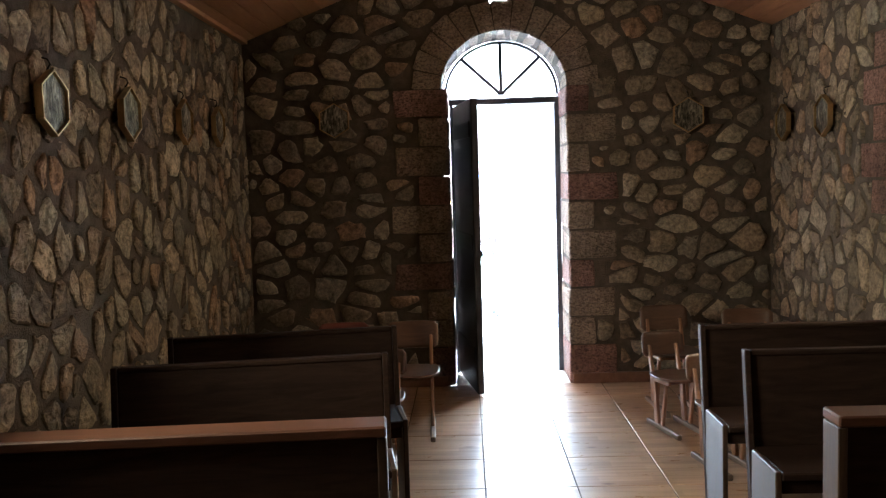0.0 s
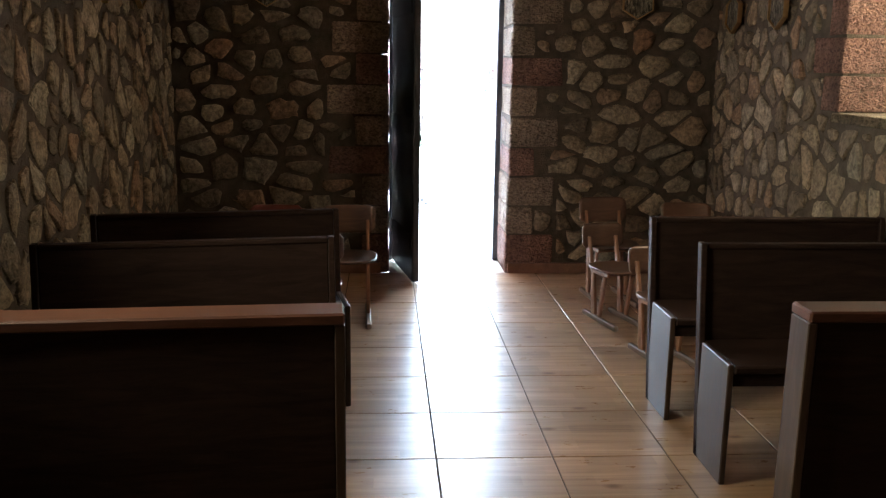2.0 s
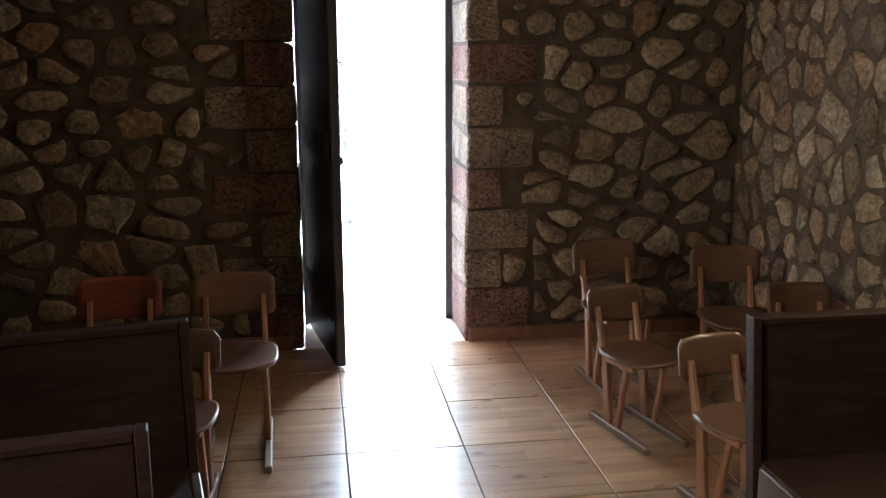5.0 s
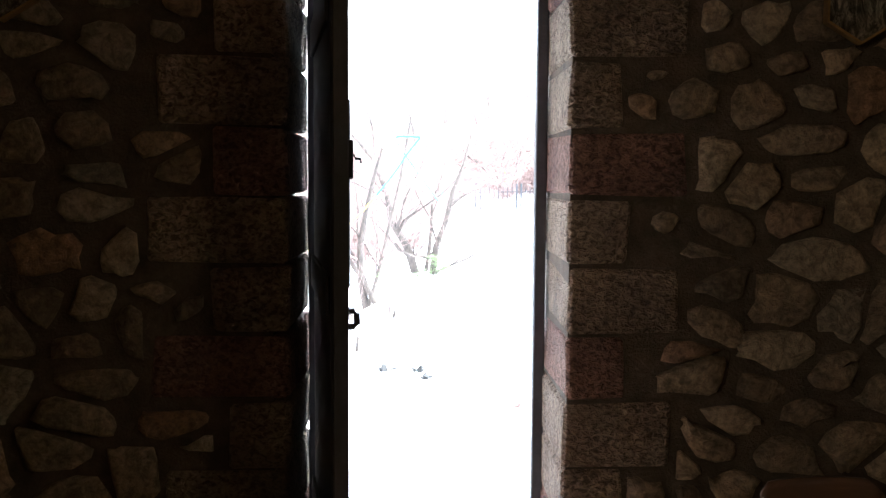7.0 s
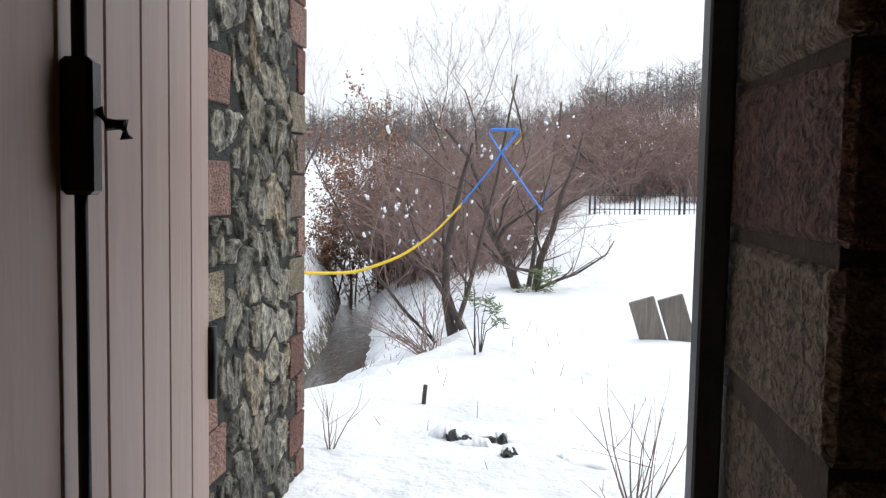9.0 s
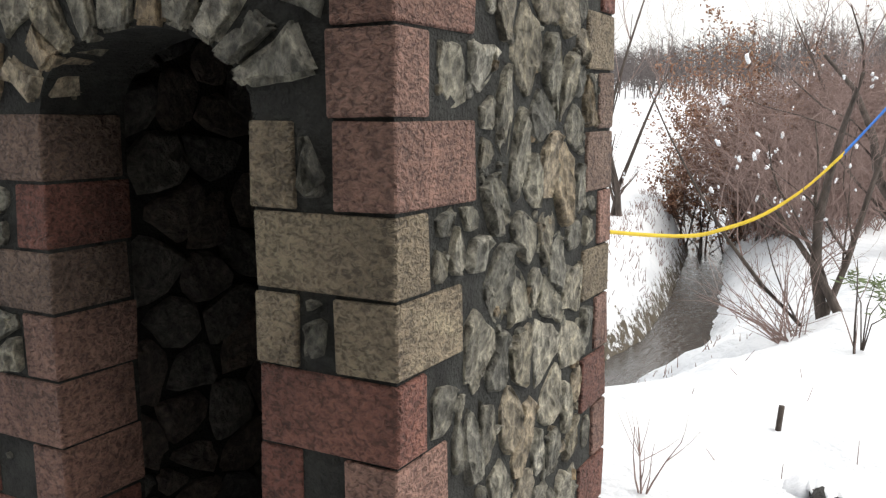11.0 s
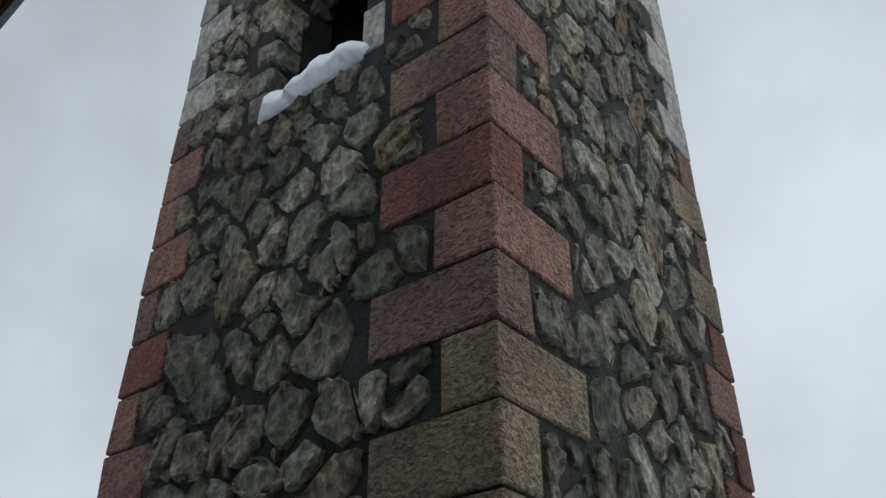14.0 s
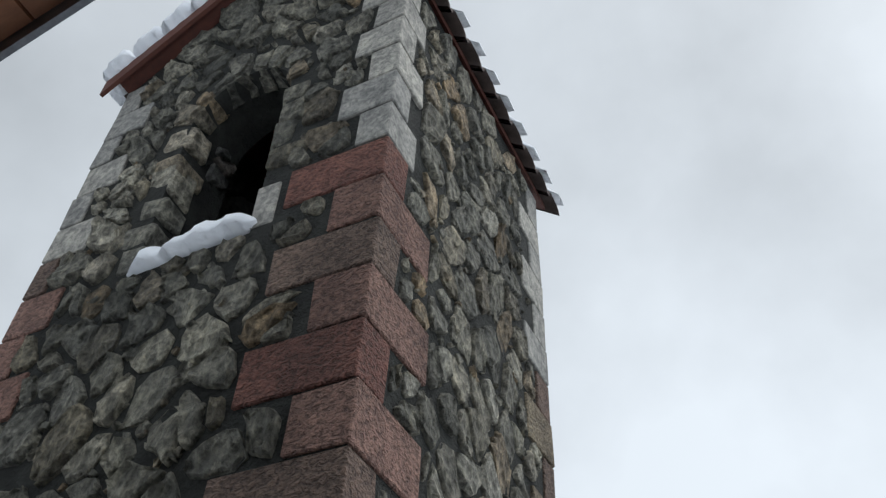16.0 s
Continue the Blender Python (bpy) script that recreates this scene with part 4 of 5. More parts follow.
# ---- the bell tower ----
TX0, TX1, TY0, TY1, EAVE = -2.70, -0.98, 2.19, 3.78, 5.85
TMID = (TX0 + TX1) / 2
TD0, TD1, TDS, TDR = -2.245, -1.41, 1.60, 0.24
TB0, TB1, TBS, TBR, TSILL = -2.10, -1.535, 5.15, 0.31, 4.20
trng = random.Random(21)


def gable(x):
    return EAVE + 0.85 * ((TX1 - TX0) / 2 - abs(x - TMID))


bell_tower = thing("bell_tower", "square bell tower of grey rubble with pink and red corner blocks", "tower", at=(0, 0, 0))
cols = [(TX0, TD0, -1.5, -1.5, gable(TX0), gable(TD0)), (TD1, TX1, -1.5, -1.5, gable(TD1), gable(TX1))]
cols += arch_columns(TD0, TD1, TDS, TDR, lambda x: TSILL)
cols += [(TD0, TB0, TSILL, TSILL, gable(TD0), gable(TB0)), (TB1, TD1, TSILL, TSILL, gable(TB1), gable(TD1))]
bell = arch_columns(TB0, TB1, TBS, TBR, gable)
cols += bell
tower_front = part("front_wall", columns_bm(cols, TY0, TY0 + 0.32), MORTAR_OUT, bell_tower, "front wall in dark grey mortar")
tower_side = part("side_wall", box_bm(TX1 - 0.32, TY0 + 0.32, -1.5, TX1, TY1, EAVE, 0), MORTAR_OUT, bell_tower, "side wall in dark grey mortar")
part("rear_wall", columns_bm([(TX0, TMID, -1.5, -1.5, gable(TX0), gable(TMID)), (TMID, TX1 - 0.32, -1.5, -1.5, gable(TMID), gable(TX1 - 0.32))], TY1 - 0.32, TY1), MORTAR_OUT, bell_tower)
part("far_wall", box_bm(TX0, TY0 + 0.32, -1.5, TX0 + 0.32, TY1 - 0.32, EAVE, 0), MORTAR_OUT, bell_tower)
part("belfry_floor", box_bm(TX0 + 0.32, TY0 + 0.32, 4.0, TX1 - 0.32, TY1 - 0.32, 4.1, 0), MORTAR_OUT, bell_tower)
part("ground_floor", box_bm(TX0 + 0.32, TY0, -0.35, TX1 - 0.32, TY1 - 0.32, -0.12, 0), MORTAR_OUT, bell_tower)

R_, P_, B_, T_, W_ = RED_BLOCK, PINK_BLOCK, BROWN_BLOCK, TAN_BLOCK, WHITE_BLOCK
# the near corner, from the ground up: top of the course, length on the front, length on the side, stone
corner = [(-0.60, 0.3, 0.15, R_, R_), (-0.38, 0.18, 0.36, P_, P_), (-0.16, 0.42, 0.15, R_, R_), (0.06, 0.18, 0.38, P_, P_), (0.28, 0.42, 0.16, B_, B_), (0.50, 0.17, 0.35, R_, P_),
          (0.72, 0.17, 0.25, R_, P_), (0.94, 0.43, 0.13, R_, R_), (1.143, 0.17, 0.33, B_, T_), (1.357, 0.43, 0.15, B_, T_), (1.587, 0.17, 0.41, R_, P_),
          (1.806, 0.20, 0.15, R_, P_), (2.02, 0.19, 0.40, R_, P_), (2.265, 0.42, 0.15, R_, R_), (2.489, 0.17, 0.40, T_, T_), (2.706, 0.42, 0.15, T_, T_),
          (2.92, 0.19, 0.40, B_, T_), (3.14, 0.44, 0.15, R_, B_), (3.359, 0.21, 0.38, B_, P_), (3.585, 0.42, 0.15, R_, R_), (3.81, 0.20, 0.38, B_, P_),
          (4.034, 0.40, 0.15, B_, B_), (4.26, 0.19, 0.36, P_, P_), (4.48, 0.42, 0.15, R_, R_), (4.70, 0.13, 0.20, W_, W_), (4.92, 0.23, 0.12, W_, W_), (5.14, 0.13, 0.21, W_, W_),
          (5.36, 0.22, 0.12, W_, W_), (5.57, 0.13, 0.2, W_, W_), (5.85, 0.22, 0.12, W_, W_)]
front_rects, side_rects = [(TD0, -2, TD1, TDS), (TB0, TSILL, TB1, TBS)], []
low = -0.82
for k, (z1, lf, ls, mf, ms) in enumerate(corner):
    z0 = low
    low = z1
    g = 0.005
    a = trng.uniform(-0.015, 0.015) if lf < 0.4 else 0
    part("corner_block", block_bm(TX1 - lf + a, TY0 - 0.012, z0 + g, TX1 + 0.012, TY0 + ls, z1 - g, trng), ms, tower_front)
    front_rects.append((TX1 - lf + a - 0.014, z0, TX1, z1))
    side_rects.append((TY0, z0, TY0 + ls + 0.014, z1))
    # the far corner of the side wall and the other corner of the front
    far = (0.27, 0.13)[k % 2] + trng.uniform(-0.02, 0.02)
    mat = W_ if z0 > 4.45 else trng.choice((P_, P_, R_, T_, B_))
    part("corner_block", block_bm(TX1 - 0.2, TY1 - far, z0 + g - 0.05, TX1 + 0.012, TY1 + 0.012, z1 - g - 0.05, trng), mat, tower_side)
    side_rects.append((TY1 - far - 0.014, z0 - 0.05, TY1, z1 - 0.05))
    lo, hi = z0 + 0.03, z1 + 0.03
    wide = (0.25, 0.12)[k % 2] + trng.uniform(-0.02, 0.02)
    if lo < TDS - 0.08 and k % 2 == 0:
        wide = TD0 - TX0 + 0.008
        hi = min(hi, TDS)
    mat = W_ if z0 > 4.45 else trng.choice((P_, P_, R_, B_))
    top_cut = min(hi - g, EAVE - 0.01)
    part("corner_block", block_bm(TX0 - 0.012, TY0 - 0.012, lo + g, TX0 + wide, TY0 + 0.3, top_cut, trng), mat, tower_front)
    front_rects.append((TX0, lo, TX0 + wide + 0.014, hi))
    if lo < TDS - 0.08 and k % 2:
        hi = min(hi, TDS)
        part("jamb_block", block_bm(TD0 - 0.14, TY0 - 0.01, lo + g, TD0 + 0.008, TY0 + 0.32, hi - g, trng), trng.choice((P_, R_)), tower_front)
        front_rects.append((TD0 - 0.155, lo, TD0, hi))
    if z1 < TDS and lf < 0.4:
        part("jamb_block", block_bm(TD1 - 0.008, TY0 - 0.01, z0 + g, TD1 + 0.135, TY0 + 0.32, z1 - g, trng), T_ if z0 > 0.9 else R_, tower_front)
        front_rects.append((TD1, z0, TD1 + 0.15, z1))
part("jamb_block", block_bm(TB1 - 0.008, TY0 - 0.01, TSILL + 0.02, TB1 + 0.1, TY0 + 0.3, TSILL + 0.25, trng), W_, tower_front)
front_rects.append((TB1, TSILL, TB1 + 0.11, TSILL + 0.26))
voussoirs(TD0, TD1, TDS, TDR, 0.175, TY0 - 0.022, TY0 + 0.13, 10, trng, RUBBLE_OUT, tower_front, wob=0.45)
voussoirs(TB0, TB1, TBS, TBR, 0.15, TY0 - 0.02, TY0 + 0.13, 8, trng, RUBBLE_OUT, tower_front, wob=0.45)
z = TSILL + 0.01
while z < TBS + 0.02:
    for x, side in ((TB0, -1), (TB1, 1)):
        if side > 0 and z < TSILL + 0.24:
            continue
        tall, deep = trng.uniform(0.12, 0.2), trng.uniform(0.09, 0.19)
        a, b = sorted((x - side * trng.uniform(0.0, 0.035), x + side * deep))
        bm = block_bm(a, TY0 - trng.uniform(0.004, 0.018), z + trng.uniform(0, 0.02), b, TY0 + trng.uniform(0.14, 0.2), z + tall, trng, 0.014, 0.014)
        bmesh.ops.triangulate(bm, faces=bm.faces)
        bmesh.ops.subdivide_edges(bm, edges=bm.edges[:], cuts=1)
        for q in bm.verts:
            q.co += noise.noise_vector(q.co * 11) * 0.01
        part("jamb_stone", bm, RUBBLE_OUT, tower_front)
    z += trng.uniform(0.12, 0.17)
for x, side in ((TB0, 1), (TB1, -1)):
    lay_stones(rubble(TY0 + 0.17, TY0 + 0.32, TSILL, TBS + 0.1, 0.13, 0.13, trng, gap=0.008), trng, 0.03, Vector((x, 0, 0)), Y, Z, X * side, RUBBLE_SHADED, tower_front, None, False, 0.7)
front_rects += [(TB0 - 0.1, TSILL, TB0, TBS), (TB1, TSILL, TB1 + 0.1, TBS)]
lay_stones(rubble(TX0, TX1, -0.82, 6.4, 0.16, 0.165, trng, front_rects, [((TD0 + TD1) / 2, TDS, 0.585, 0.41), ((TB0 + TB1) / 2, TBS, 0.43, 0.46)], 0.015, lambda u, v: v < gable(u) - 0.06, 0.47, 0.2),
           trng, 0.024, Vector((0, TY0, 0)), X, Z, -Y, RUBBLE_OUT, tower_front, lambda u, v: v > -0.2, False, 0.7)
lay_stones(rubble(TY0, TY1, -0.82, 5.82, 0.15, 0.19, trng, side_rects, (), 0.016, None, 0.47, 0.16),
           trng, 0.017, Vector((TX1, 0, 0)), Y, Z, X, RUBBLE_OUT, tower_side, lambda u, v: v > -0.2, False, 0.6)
arch_rects = [(TD0 - 0.1, TDS - 0.05, TD1 + 0.1, TDS + TDR + 0.16), (TB0, TBS - 0.05, TB1, TBS + TBR + 0.1)]
lay_stones(chips(900, TX0, TX1, -0.3, 5.8, front_rects + arch_rects, trng), trng, 0.016, Vector((0, TY0, 0)), X, Z, -Y, RUBBLE_OUT, tower_front, None, False, 0.7)
lay_stones(chips(700, TY0, TY1, -0.3, 5.7, side_rects, trng), trng, 0.012, Vector((TX1, 0, 0)), Y, Z, X, RUBBLE_OUT, tower_side, None, False, 0.7)
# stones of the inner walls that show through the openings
lay_stones(rubble(TX0 + 0.32, TX1 - 0.32, -0.1, 6.0, 0.24, 0.2, trng, (), (), 0.016, lambda u, v: v < gable(u) - 0.4), trng, 0.04, Vector((0, TY1 - 0.32, 0)), X, Z, -Y, RUBBLE_SHADED, bell_tower)
lay_stones(rubble(TY0 + 0.33, TY1 - 0.33, -0.1, 5.6, 0.22, 0.2, trng), trng, 0.04, Vector((TX0 + 0.32, 0, 0)), Y, Z, X, RUBBLE_SHADED, bell_tower)


def snow_lump(name, p0, p1, width, height, parent, seed=0, steps=26, around=9, label="lumpy white snow"):
    """A bank of snow along a line: flat below, rounded and uneven above."""
    r = random.Random(seed)
    p0, p1 = Vector(p0), Vector(p1)
    d = (p1 - p0).normalized()
    side = d.cross(Z).normalized()
    v, f = [], []
    for i in range(steps + 1):
        t = i / steps
        fade = min(1, 6 * t + 0.15, 6 * (1 - t) + 0.15)
        h = height * (0.7 + 0.6 * noise.noise(Vector((t * 3.5 + seed * 1.37, seed * 0.61, 0)))) * fade
        w = width * (0.85 + 0.3 * noise.noise(Vector((t * 6, seed + 9, 3)))) * (0.5 + 0.5 * fade)
        c = p0.lerp(p1, t)
        for k in range(around):
            a = math.pi * k / (around - 1)
            v.append(c + side * (w / 2 * math.cos(a)) + Z * (h * math.sin(a) ** 0.7 + r.uniform(-0.012, 0.012)))
    for i in range(steps):
        for k in range(around - 1):
            f.append((i * around + k, (i + 1) * around + k, (i + 1) * around + k + 1, i * around + k + 1))
        f.append((i * around + around - 1, (i + 1) * around + around - 1, (i + 1) * around, i * around))
    f += [tuple(range(around)), tuple(reversed(range(steps * around, (steps + 1) * around)))]
    return put(name, mesh_of(name, v, f, SNOW, True), parent, label)


snow_lump("sill_snow", (TB0 + 0.0, TY0 + 0.04, TSILL - 0.005), (TB1 + 0.03, TY0 + 0.04, TSILL + 0.03), 0.25, 0.17, bell_tower, 3)
# roof: boards, curved tiles along the edges, snow
tower_roof = part("roof", columns_bm([(TX0 - 0.02, TMID, gable(TX0 - 0.02) + 0.012, gable(TMID) + 0.012, gable(TX0 - 0.02) + 0.055, gable(TMID) + 0.055),
                                      (TMID, TX1 + 0.02, gable(TMID) + 0.012, gable(TX1 + 0.02) + 0.012, gable(TMID) + 0.055, gable(TX1 + 0.02) + 0.055)], TY0 - 0.09, TY1 + 0.14), RED_BOARD, bell_tower, "red-stained boarded roof")
for side in (-1, 1):
    x_out = TMID + side * ((TX1 - TX0) / 2 + 0.085)
    for k in range(10):
        y = TY0 + 0.0 + k * 0.19
        v, f = [], []
        for s in (0, 1, 2, 3, 4):
            xx = x_out - side * s * 0.24
            zz = gable(xx) + 0.06 + 0.01 * (s % 2)
            for a in range(7):
                ang = math.pi * a / 6
                for rr in (0.095, 0.075):
                    v.append((xx, y + rr * math.cos(ang), zz + (rr - 0.02) * math.sin(ang)))
        for s in range(4):
            for a in range(6):
                i = s * 14 + a * 2
                f += [(i, i + 2, i + 16, i + 14), (i + 1, i + 15, i + 17, i + 3)]
        for a in range(6):
            f.append((a * 2, a * 2 + 1, a * 2 + 3, a * 2 + 2))
        put("tile", mesh_of("tile", v, f, ROOF_TILE, True), tower_roof, "dark clay barrel tile")
        snow_lump("snow_cap", (x_out + side * 0.045, y, gable(x_out) + 0.09), (x_out - side * 0.9, y, gable(x_out - side * 0.88) + 0.12), 0.19, 0.12, bell_tower, k * 2 + side + 40, 10, 7, "white snow on the roof tiles")
    part("verge_board", columns_bm([(min(x_out, TMID), max(x_out, TMID), gable(min(x_out, TMID)) - 0.045, gable(max(x_out, TMID)) - 0.045, gable(min(x_out, TMID)) + 0.075, gable(max(x_out, TMID)) + 0.075)], TY0 - 0.115, TY0 - 0.092), RED_BOARD, tower_roof, "dark red verge board")
    for k in range(6):
        a, b = x_out + (TMID - x_out) * k / 6.0, x_out + (TMID - x_out) * (k + 0.93) / 6.0
        snow_lump("snow_cap", (a, TY0 - 0.085, gable(a) + 0.07), (b, TY0 - 0.085, gable(b) + 0.07), 0.22, 0.2, bell_tower, k + 70 + side, 10, 7, "white snow along the verge")

# ---- the ground outside ----
def smooth(a, b, t):
    t = min(1, max(0, (t - a) / (b - a)))
    return t * t * (3 - 2 * t)


def lerp_table(y, table):
    for (ya, xa), (yb, xb) in zip(table, table[1:]):
        if y <= yb:
            return xa + (xb - xa) * max(0, y - ya) / (yb - ya)
    return table[-1][1]


def stream_x(y):
    return lerp_table(y, [(4, -4.6), (7, -3.3), (8.5, -2.68), (9.7, -2.46), (11, -2.32), (13.2, -2.6), (15.5, -3.0), (18, -3.45), (19.5, -3.9), (30, -7), (60, -15)])


def crest_x(y):
    return lerp_table(y, [(4, -1.5), (5.1, -1.2), (6.8, -0.95), (7.9, -0.5), (9.5, -0.1), (11, -0.2), (14, -0.9), (20, -2.2), (30, -5), (60, -13)])


def ground_z(x, y):
    """Height of the snow, and how bare the ground is."""
    z = -0.12 + 0.05 * noise.noise(Vector((x * 0.7, y * 0.7, 0))) + 0.025 * noise.noise(Vector((x * 2.1, y * 2.1, 4)))
    bare = 0.0
    if 3 < y < 60 and -20 < x < 3:
        deep = smooth(4.5, 8.5, y) * (1 - smooth(40, 60, y))
        s, c = stream_x(y), crest_x(y)
        d = x - s
        if d > 0.15:
            t = min(1, (x - s - 0.15) / max(0.3, c - s - 0.15))
            steep, soft_ = min(1, (1 - t) * 1.35), 1 - t ** 0.6
            cut = steep + (soft_ - steep) * smooth(7.5, 9.0, y)
        elif d < -0.25:
            cut = 1 - smooth(0.25, 1.1, -d)
        else:
            cut = 1.0
        z -= 1.35 * cut * deep
        bare = smooth(0.25, 0.75, cut) * deep * (0.17 if d > 0 else 0.34)
        z += 0.10 * deep * (cut > 0.02) * noise.noise(Vector((x * 4, y * 4, 8)))
    r = math.hypot(x, y)
    if y > 16:
        z += 0.085 * (min(y, 80) - 21 + max(0, 21 - y) ** 2 / 10 if y > 21 else 0) * smooth(0.5, 4.5, math.degrees(math.atan2(x, y)))
    az = math.degrees(math.atan2(-x, y))
    if r > 40 and y > -60:
        el = 3.2 + 10.3 * smooth(30, 58, az) + 1.4 * smooth(-2, -12, az)
        t = min(1.2, (r - 40) / 230)
        z += math.tan(radians(el)) * 270 * t ** 1.35 * (1 + 0.12 * noise.noise(Vector((x * 0.012, y * 0.012, 2))))
        bare += 0.06 + 0.24 * smooth(85, 120, r) * smooth(26, 50, az)
    if XL - 0.6 < x < XR + 0.6 and BACK - 0.5 < y < 0.56:
        z = min(z, -0.2)
    return z, bare


def spread(a, b, step, far, ratio):
    mid = list(np.arange(a, b + 1e-6, step))
    lo, hi, s = [], [], step
    while (lo[-1] if lo else a) > -far:
        s *= ratio
        lo.append((lo[-1] if lo else a) - s)
    s = step
    while (hi[-1] if hi else b) < far:
        s *= ratio
        hi.append((hi[-1] if hi else b) + s)
    return lo[::-1] + mid + hi


gx, gy = spread(-8, 5, 0.14, 420, 1.12), spread(0.5, 22, 0.14, 420, 1.12)
gv, bare = [], []
for y in gy:
    for x in gx:
        z, b = ground_z(x, y)
        gv.append((x, y, z))
        bare.append(b)
nx = len(gx)
gf = [(j * nx + i, j * nx + i + 1, (j + 1) * nx + i + 1, (j + 1) * nx + i) for j in range(len(gy) - 1) for i in range(nx - 1)]
gme = mesh_of("ground", gv, gf, GROUND, True)
gme.attributes.new("bare", "FLOAT", "POINT").data.foreach_set("value", bare)
ground = tagged(put("ground", gme), "snow-covered ground with bare banks by the stream", "ground", kind="structure")
# the stream
sv, sf = [], []
ys = [6 + 0.5 * k for k in range(100)]
for y in ys:
    s = stream_x(y)
    sv += [(s - 1.3, y, -1.22), (s, y, -1.22), (s + 1.3, y, -1.22)]
for k in range(len(ys) - 1):
    sf += [(3 * k, 3 * k + 1, 3 * k + 4, 3 * k + 3), (3 * k + 1, 3 * k + 2, 3 * k + 5, 3 * k + 4)]
tagged(put("water", mesh_of("water", sv, sf, WATER, True)), "dark shallow stream between snowy banks", "stream", kind="structure")


# ---- trees and bushes ----
def grow(rnd, base, direction, length, radius, levels, thick, fine, split=(3, 5), bend=0.25, up=0.12, clumps=None):
    """A branch and its twigs; the thick ones go to one mesh, the fine ones to another."""
    steps = 5 if levels > 1 else 3
    pts, radii = [base.copy()], [radius]
    d = direction.normalized()
    for i in range(steps):
        d = (d + Vector((rnd.uniform(-bend, bend), rnd.uniform(-bend, bend), rnd.uniform(-bend, bend) + up))).normalized()
        pts.append(pts[-1] + d * length / steps)
        radii.append(radius * (1 - 0.75 * (i + 1) / steps))
    sides = 6 if radius > 0.03 else 4 if radius > 0.01 else 3
    tube(*(thick if radius > 0.012 else fine), pts, radii, sides)
    if clumps is not None and radius < 0.03 and rnd.random() < 0.035:
        i = rnd.randrange(1, len(pts))
        clumps.append((pts[i], rnd.uniform(0.008, 0.024), (pts[i] - pts[i - 1]).normalized()))
    if levels == 0:
        return
    for _ in range(rnd.randint(*split)):
        i = rnd.randint(1, steps)
        t = rnd.random()
        p = pts[i - 1].lerp(pts[i], t)
        axis = Vector((rnd.uniform(-1, 1), rnd.uniform(-1, 1), rnd.uniform(-0.3, 0.9))).normalized()
        nd = (d * rnd.uniform(0.4, 1) + axis * rnd.uniform(0.5, 1.1)).normalized()
        grow(rnd, p, nd, length * rnd.uniform(0.42, 0.7), radii[i] * rnd.uniform(0.36, 0.62) + 0.001, levels - 1, thick, fine, split, bend, up, clumps)


def snow_clumps(rnd, clumps):
    v, f = [], []
    for p, r, d in clumps:
        side = d.orthogonal().normalized()
        other = d.cross(side)
        pieces = rnd.randint(1, 3)
        for k in range(pieces):
            c = p + d * r * rnd.uniform(-2.5, 2.5) * (pieces > 1) + Z * r * 0.5
            bm = bmesh.new()
            bmesh.ops.create_icosphere(bm, subdivisions=1, radius=1)
            s = len(v)
            la, lb = r * rnd.uniform(0.8, 1.9), r * rnd.uniform(0.6, 1.2)
            for q in bm.verts:
                w = 1 + rnd.uniform(-0.35, 0.35)
                v.append(c + (d * q.co.x * la + side * q.co.y * lb + other * q.co.z * lb) * w)
            f += [tuple(s + w.index for w in fc.verts) for fc in bm.faces]
            bm.free()
    return v, f


def tree(name, label, category, stems, seed, levels=3, split=(3, 5), bend=0.25, up=0.1, snow=True, twig=None):
    rnd = random.Random(seed)
    thick, fine, clumps = ([], []), ([], []), []
    base = Vector(stems[0][0])
    ob = thing(name, label, category, at=tuple(base))
    for at, to, length, radius in stems:
        grow(rnd, Vector(at) - base, Vector(to), length, radius, levels, thick, fine, split, bend, up, clumps)
    put("trunk", mesh_of("trunk", *thick, BARK, True), ob, "dark bare trunk and limbs")
    if fine[0]:
        put("crown", mesh_of("crown", *fine, twig or TWIG), ob, "bare twigs")
    if snow and clumps:
        put("snow_clumps", mesh_of("snow_clumps", *snow_clumps(rnd, clumps), SNOW, True), ob, "lumps of snow on the branches")
    return ob


def gz(x, y):
    return ground_z(x, y)[0] - 0.05


tree("bare_tree", "bare tree by the stream with snow on its branches", "tree",
     [((0.08, 12.6, gz(0.08, 12.6)), (-0.12, 0, 1), 2.9, 0.085), ((0.36, 12.6, gz(0.36, 12.6)), (0.1, 0.05, 1), 2.6, 0.07), ((0.25, 12.8, gz(0.25, 12.8)), (0.5, 0, 0.9), 2.2, 0.045), ((0.1, 12.7, gz(0.1, 12.7)), (-0.7, 0.1, 0.8), 2.0, 0.04)], 4, 3, (4, 6), 0.34, 0.03)
tree("bare_tree", "bare tree with two leaning trunks on the bank", "tree",
     [((-0.57, 8.75, gz(-0.57, 8.75)), (-0.15, 0.1, 1), 2.4, 0.06), ((-0.42, 8.70, gz(-0.42, 8.70)), (-0.55, 0.1, 0.8), 1.3, 0.05), ((-0.6, 8.85, gz(-0.6, 8.85)), (0.35, 0.3, 1), 3.2, 0.035), ((-0.75, 8.95, gz(-0.7, 8.95)), (-0.75, 0.2, 0.9), 2.8, 0.026)], 9, 4, (3, 5), 0.26, 0.08)
tree("bare_tree", "slender bare tree on the far bank", "tree",
     [((-4.3, 14.6, gz(-4.3, 14.6)), (-0.1, 0, 1), 2.6, 0.06), ((-4.45, 14.7, gz(-4.45, 14.7)), (0.12, 0, 1), 2.6, 0.05)], 12, 4, (3, 4), 0.2, 0.12)
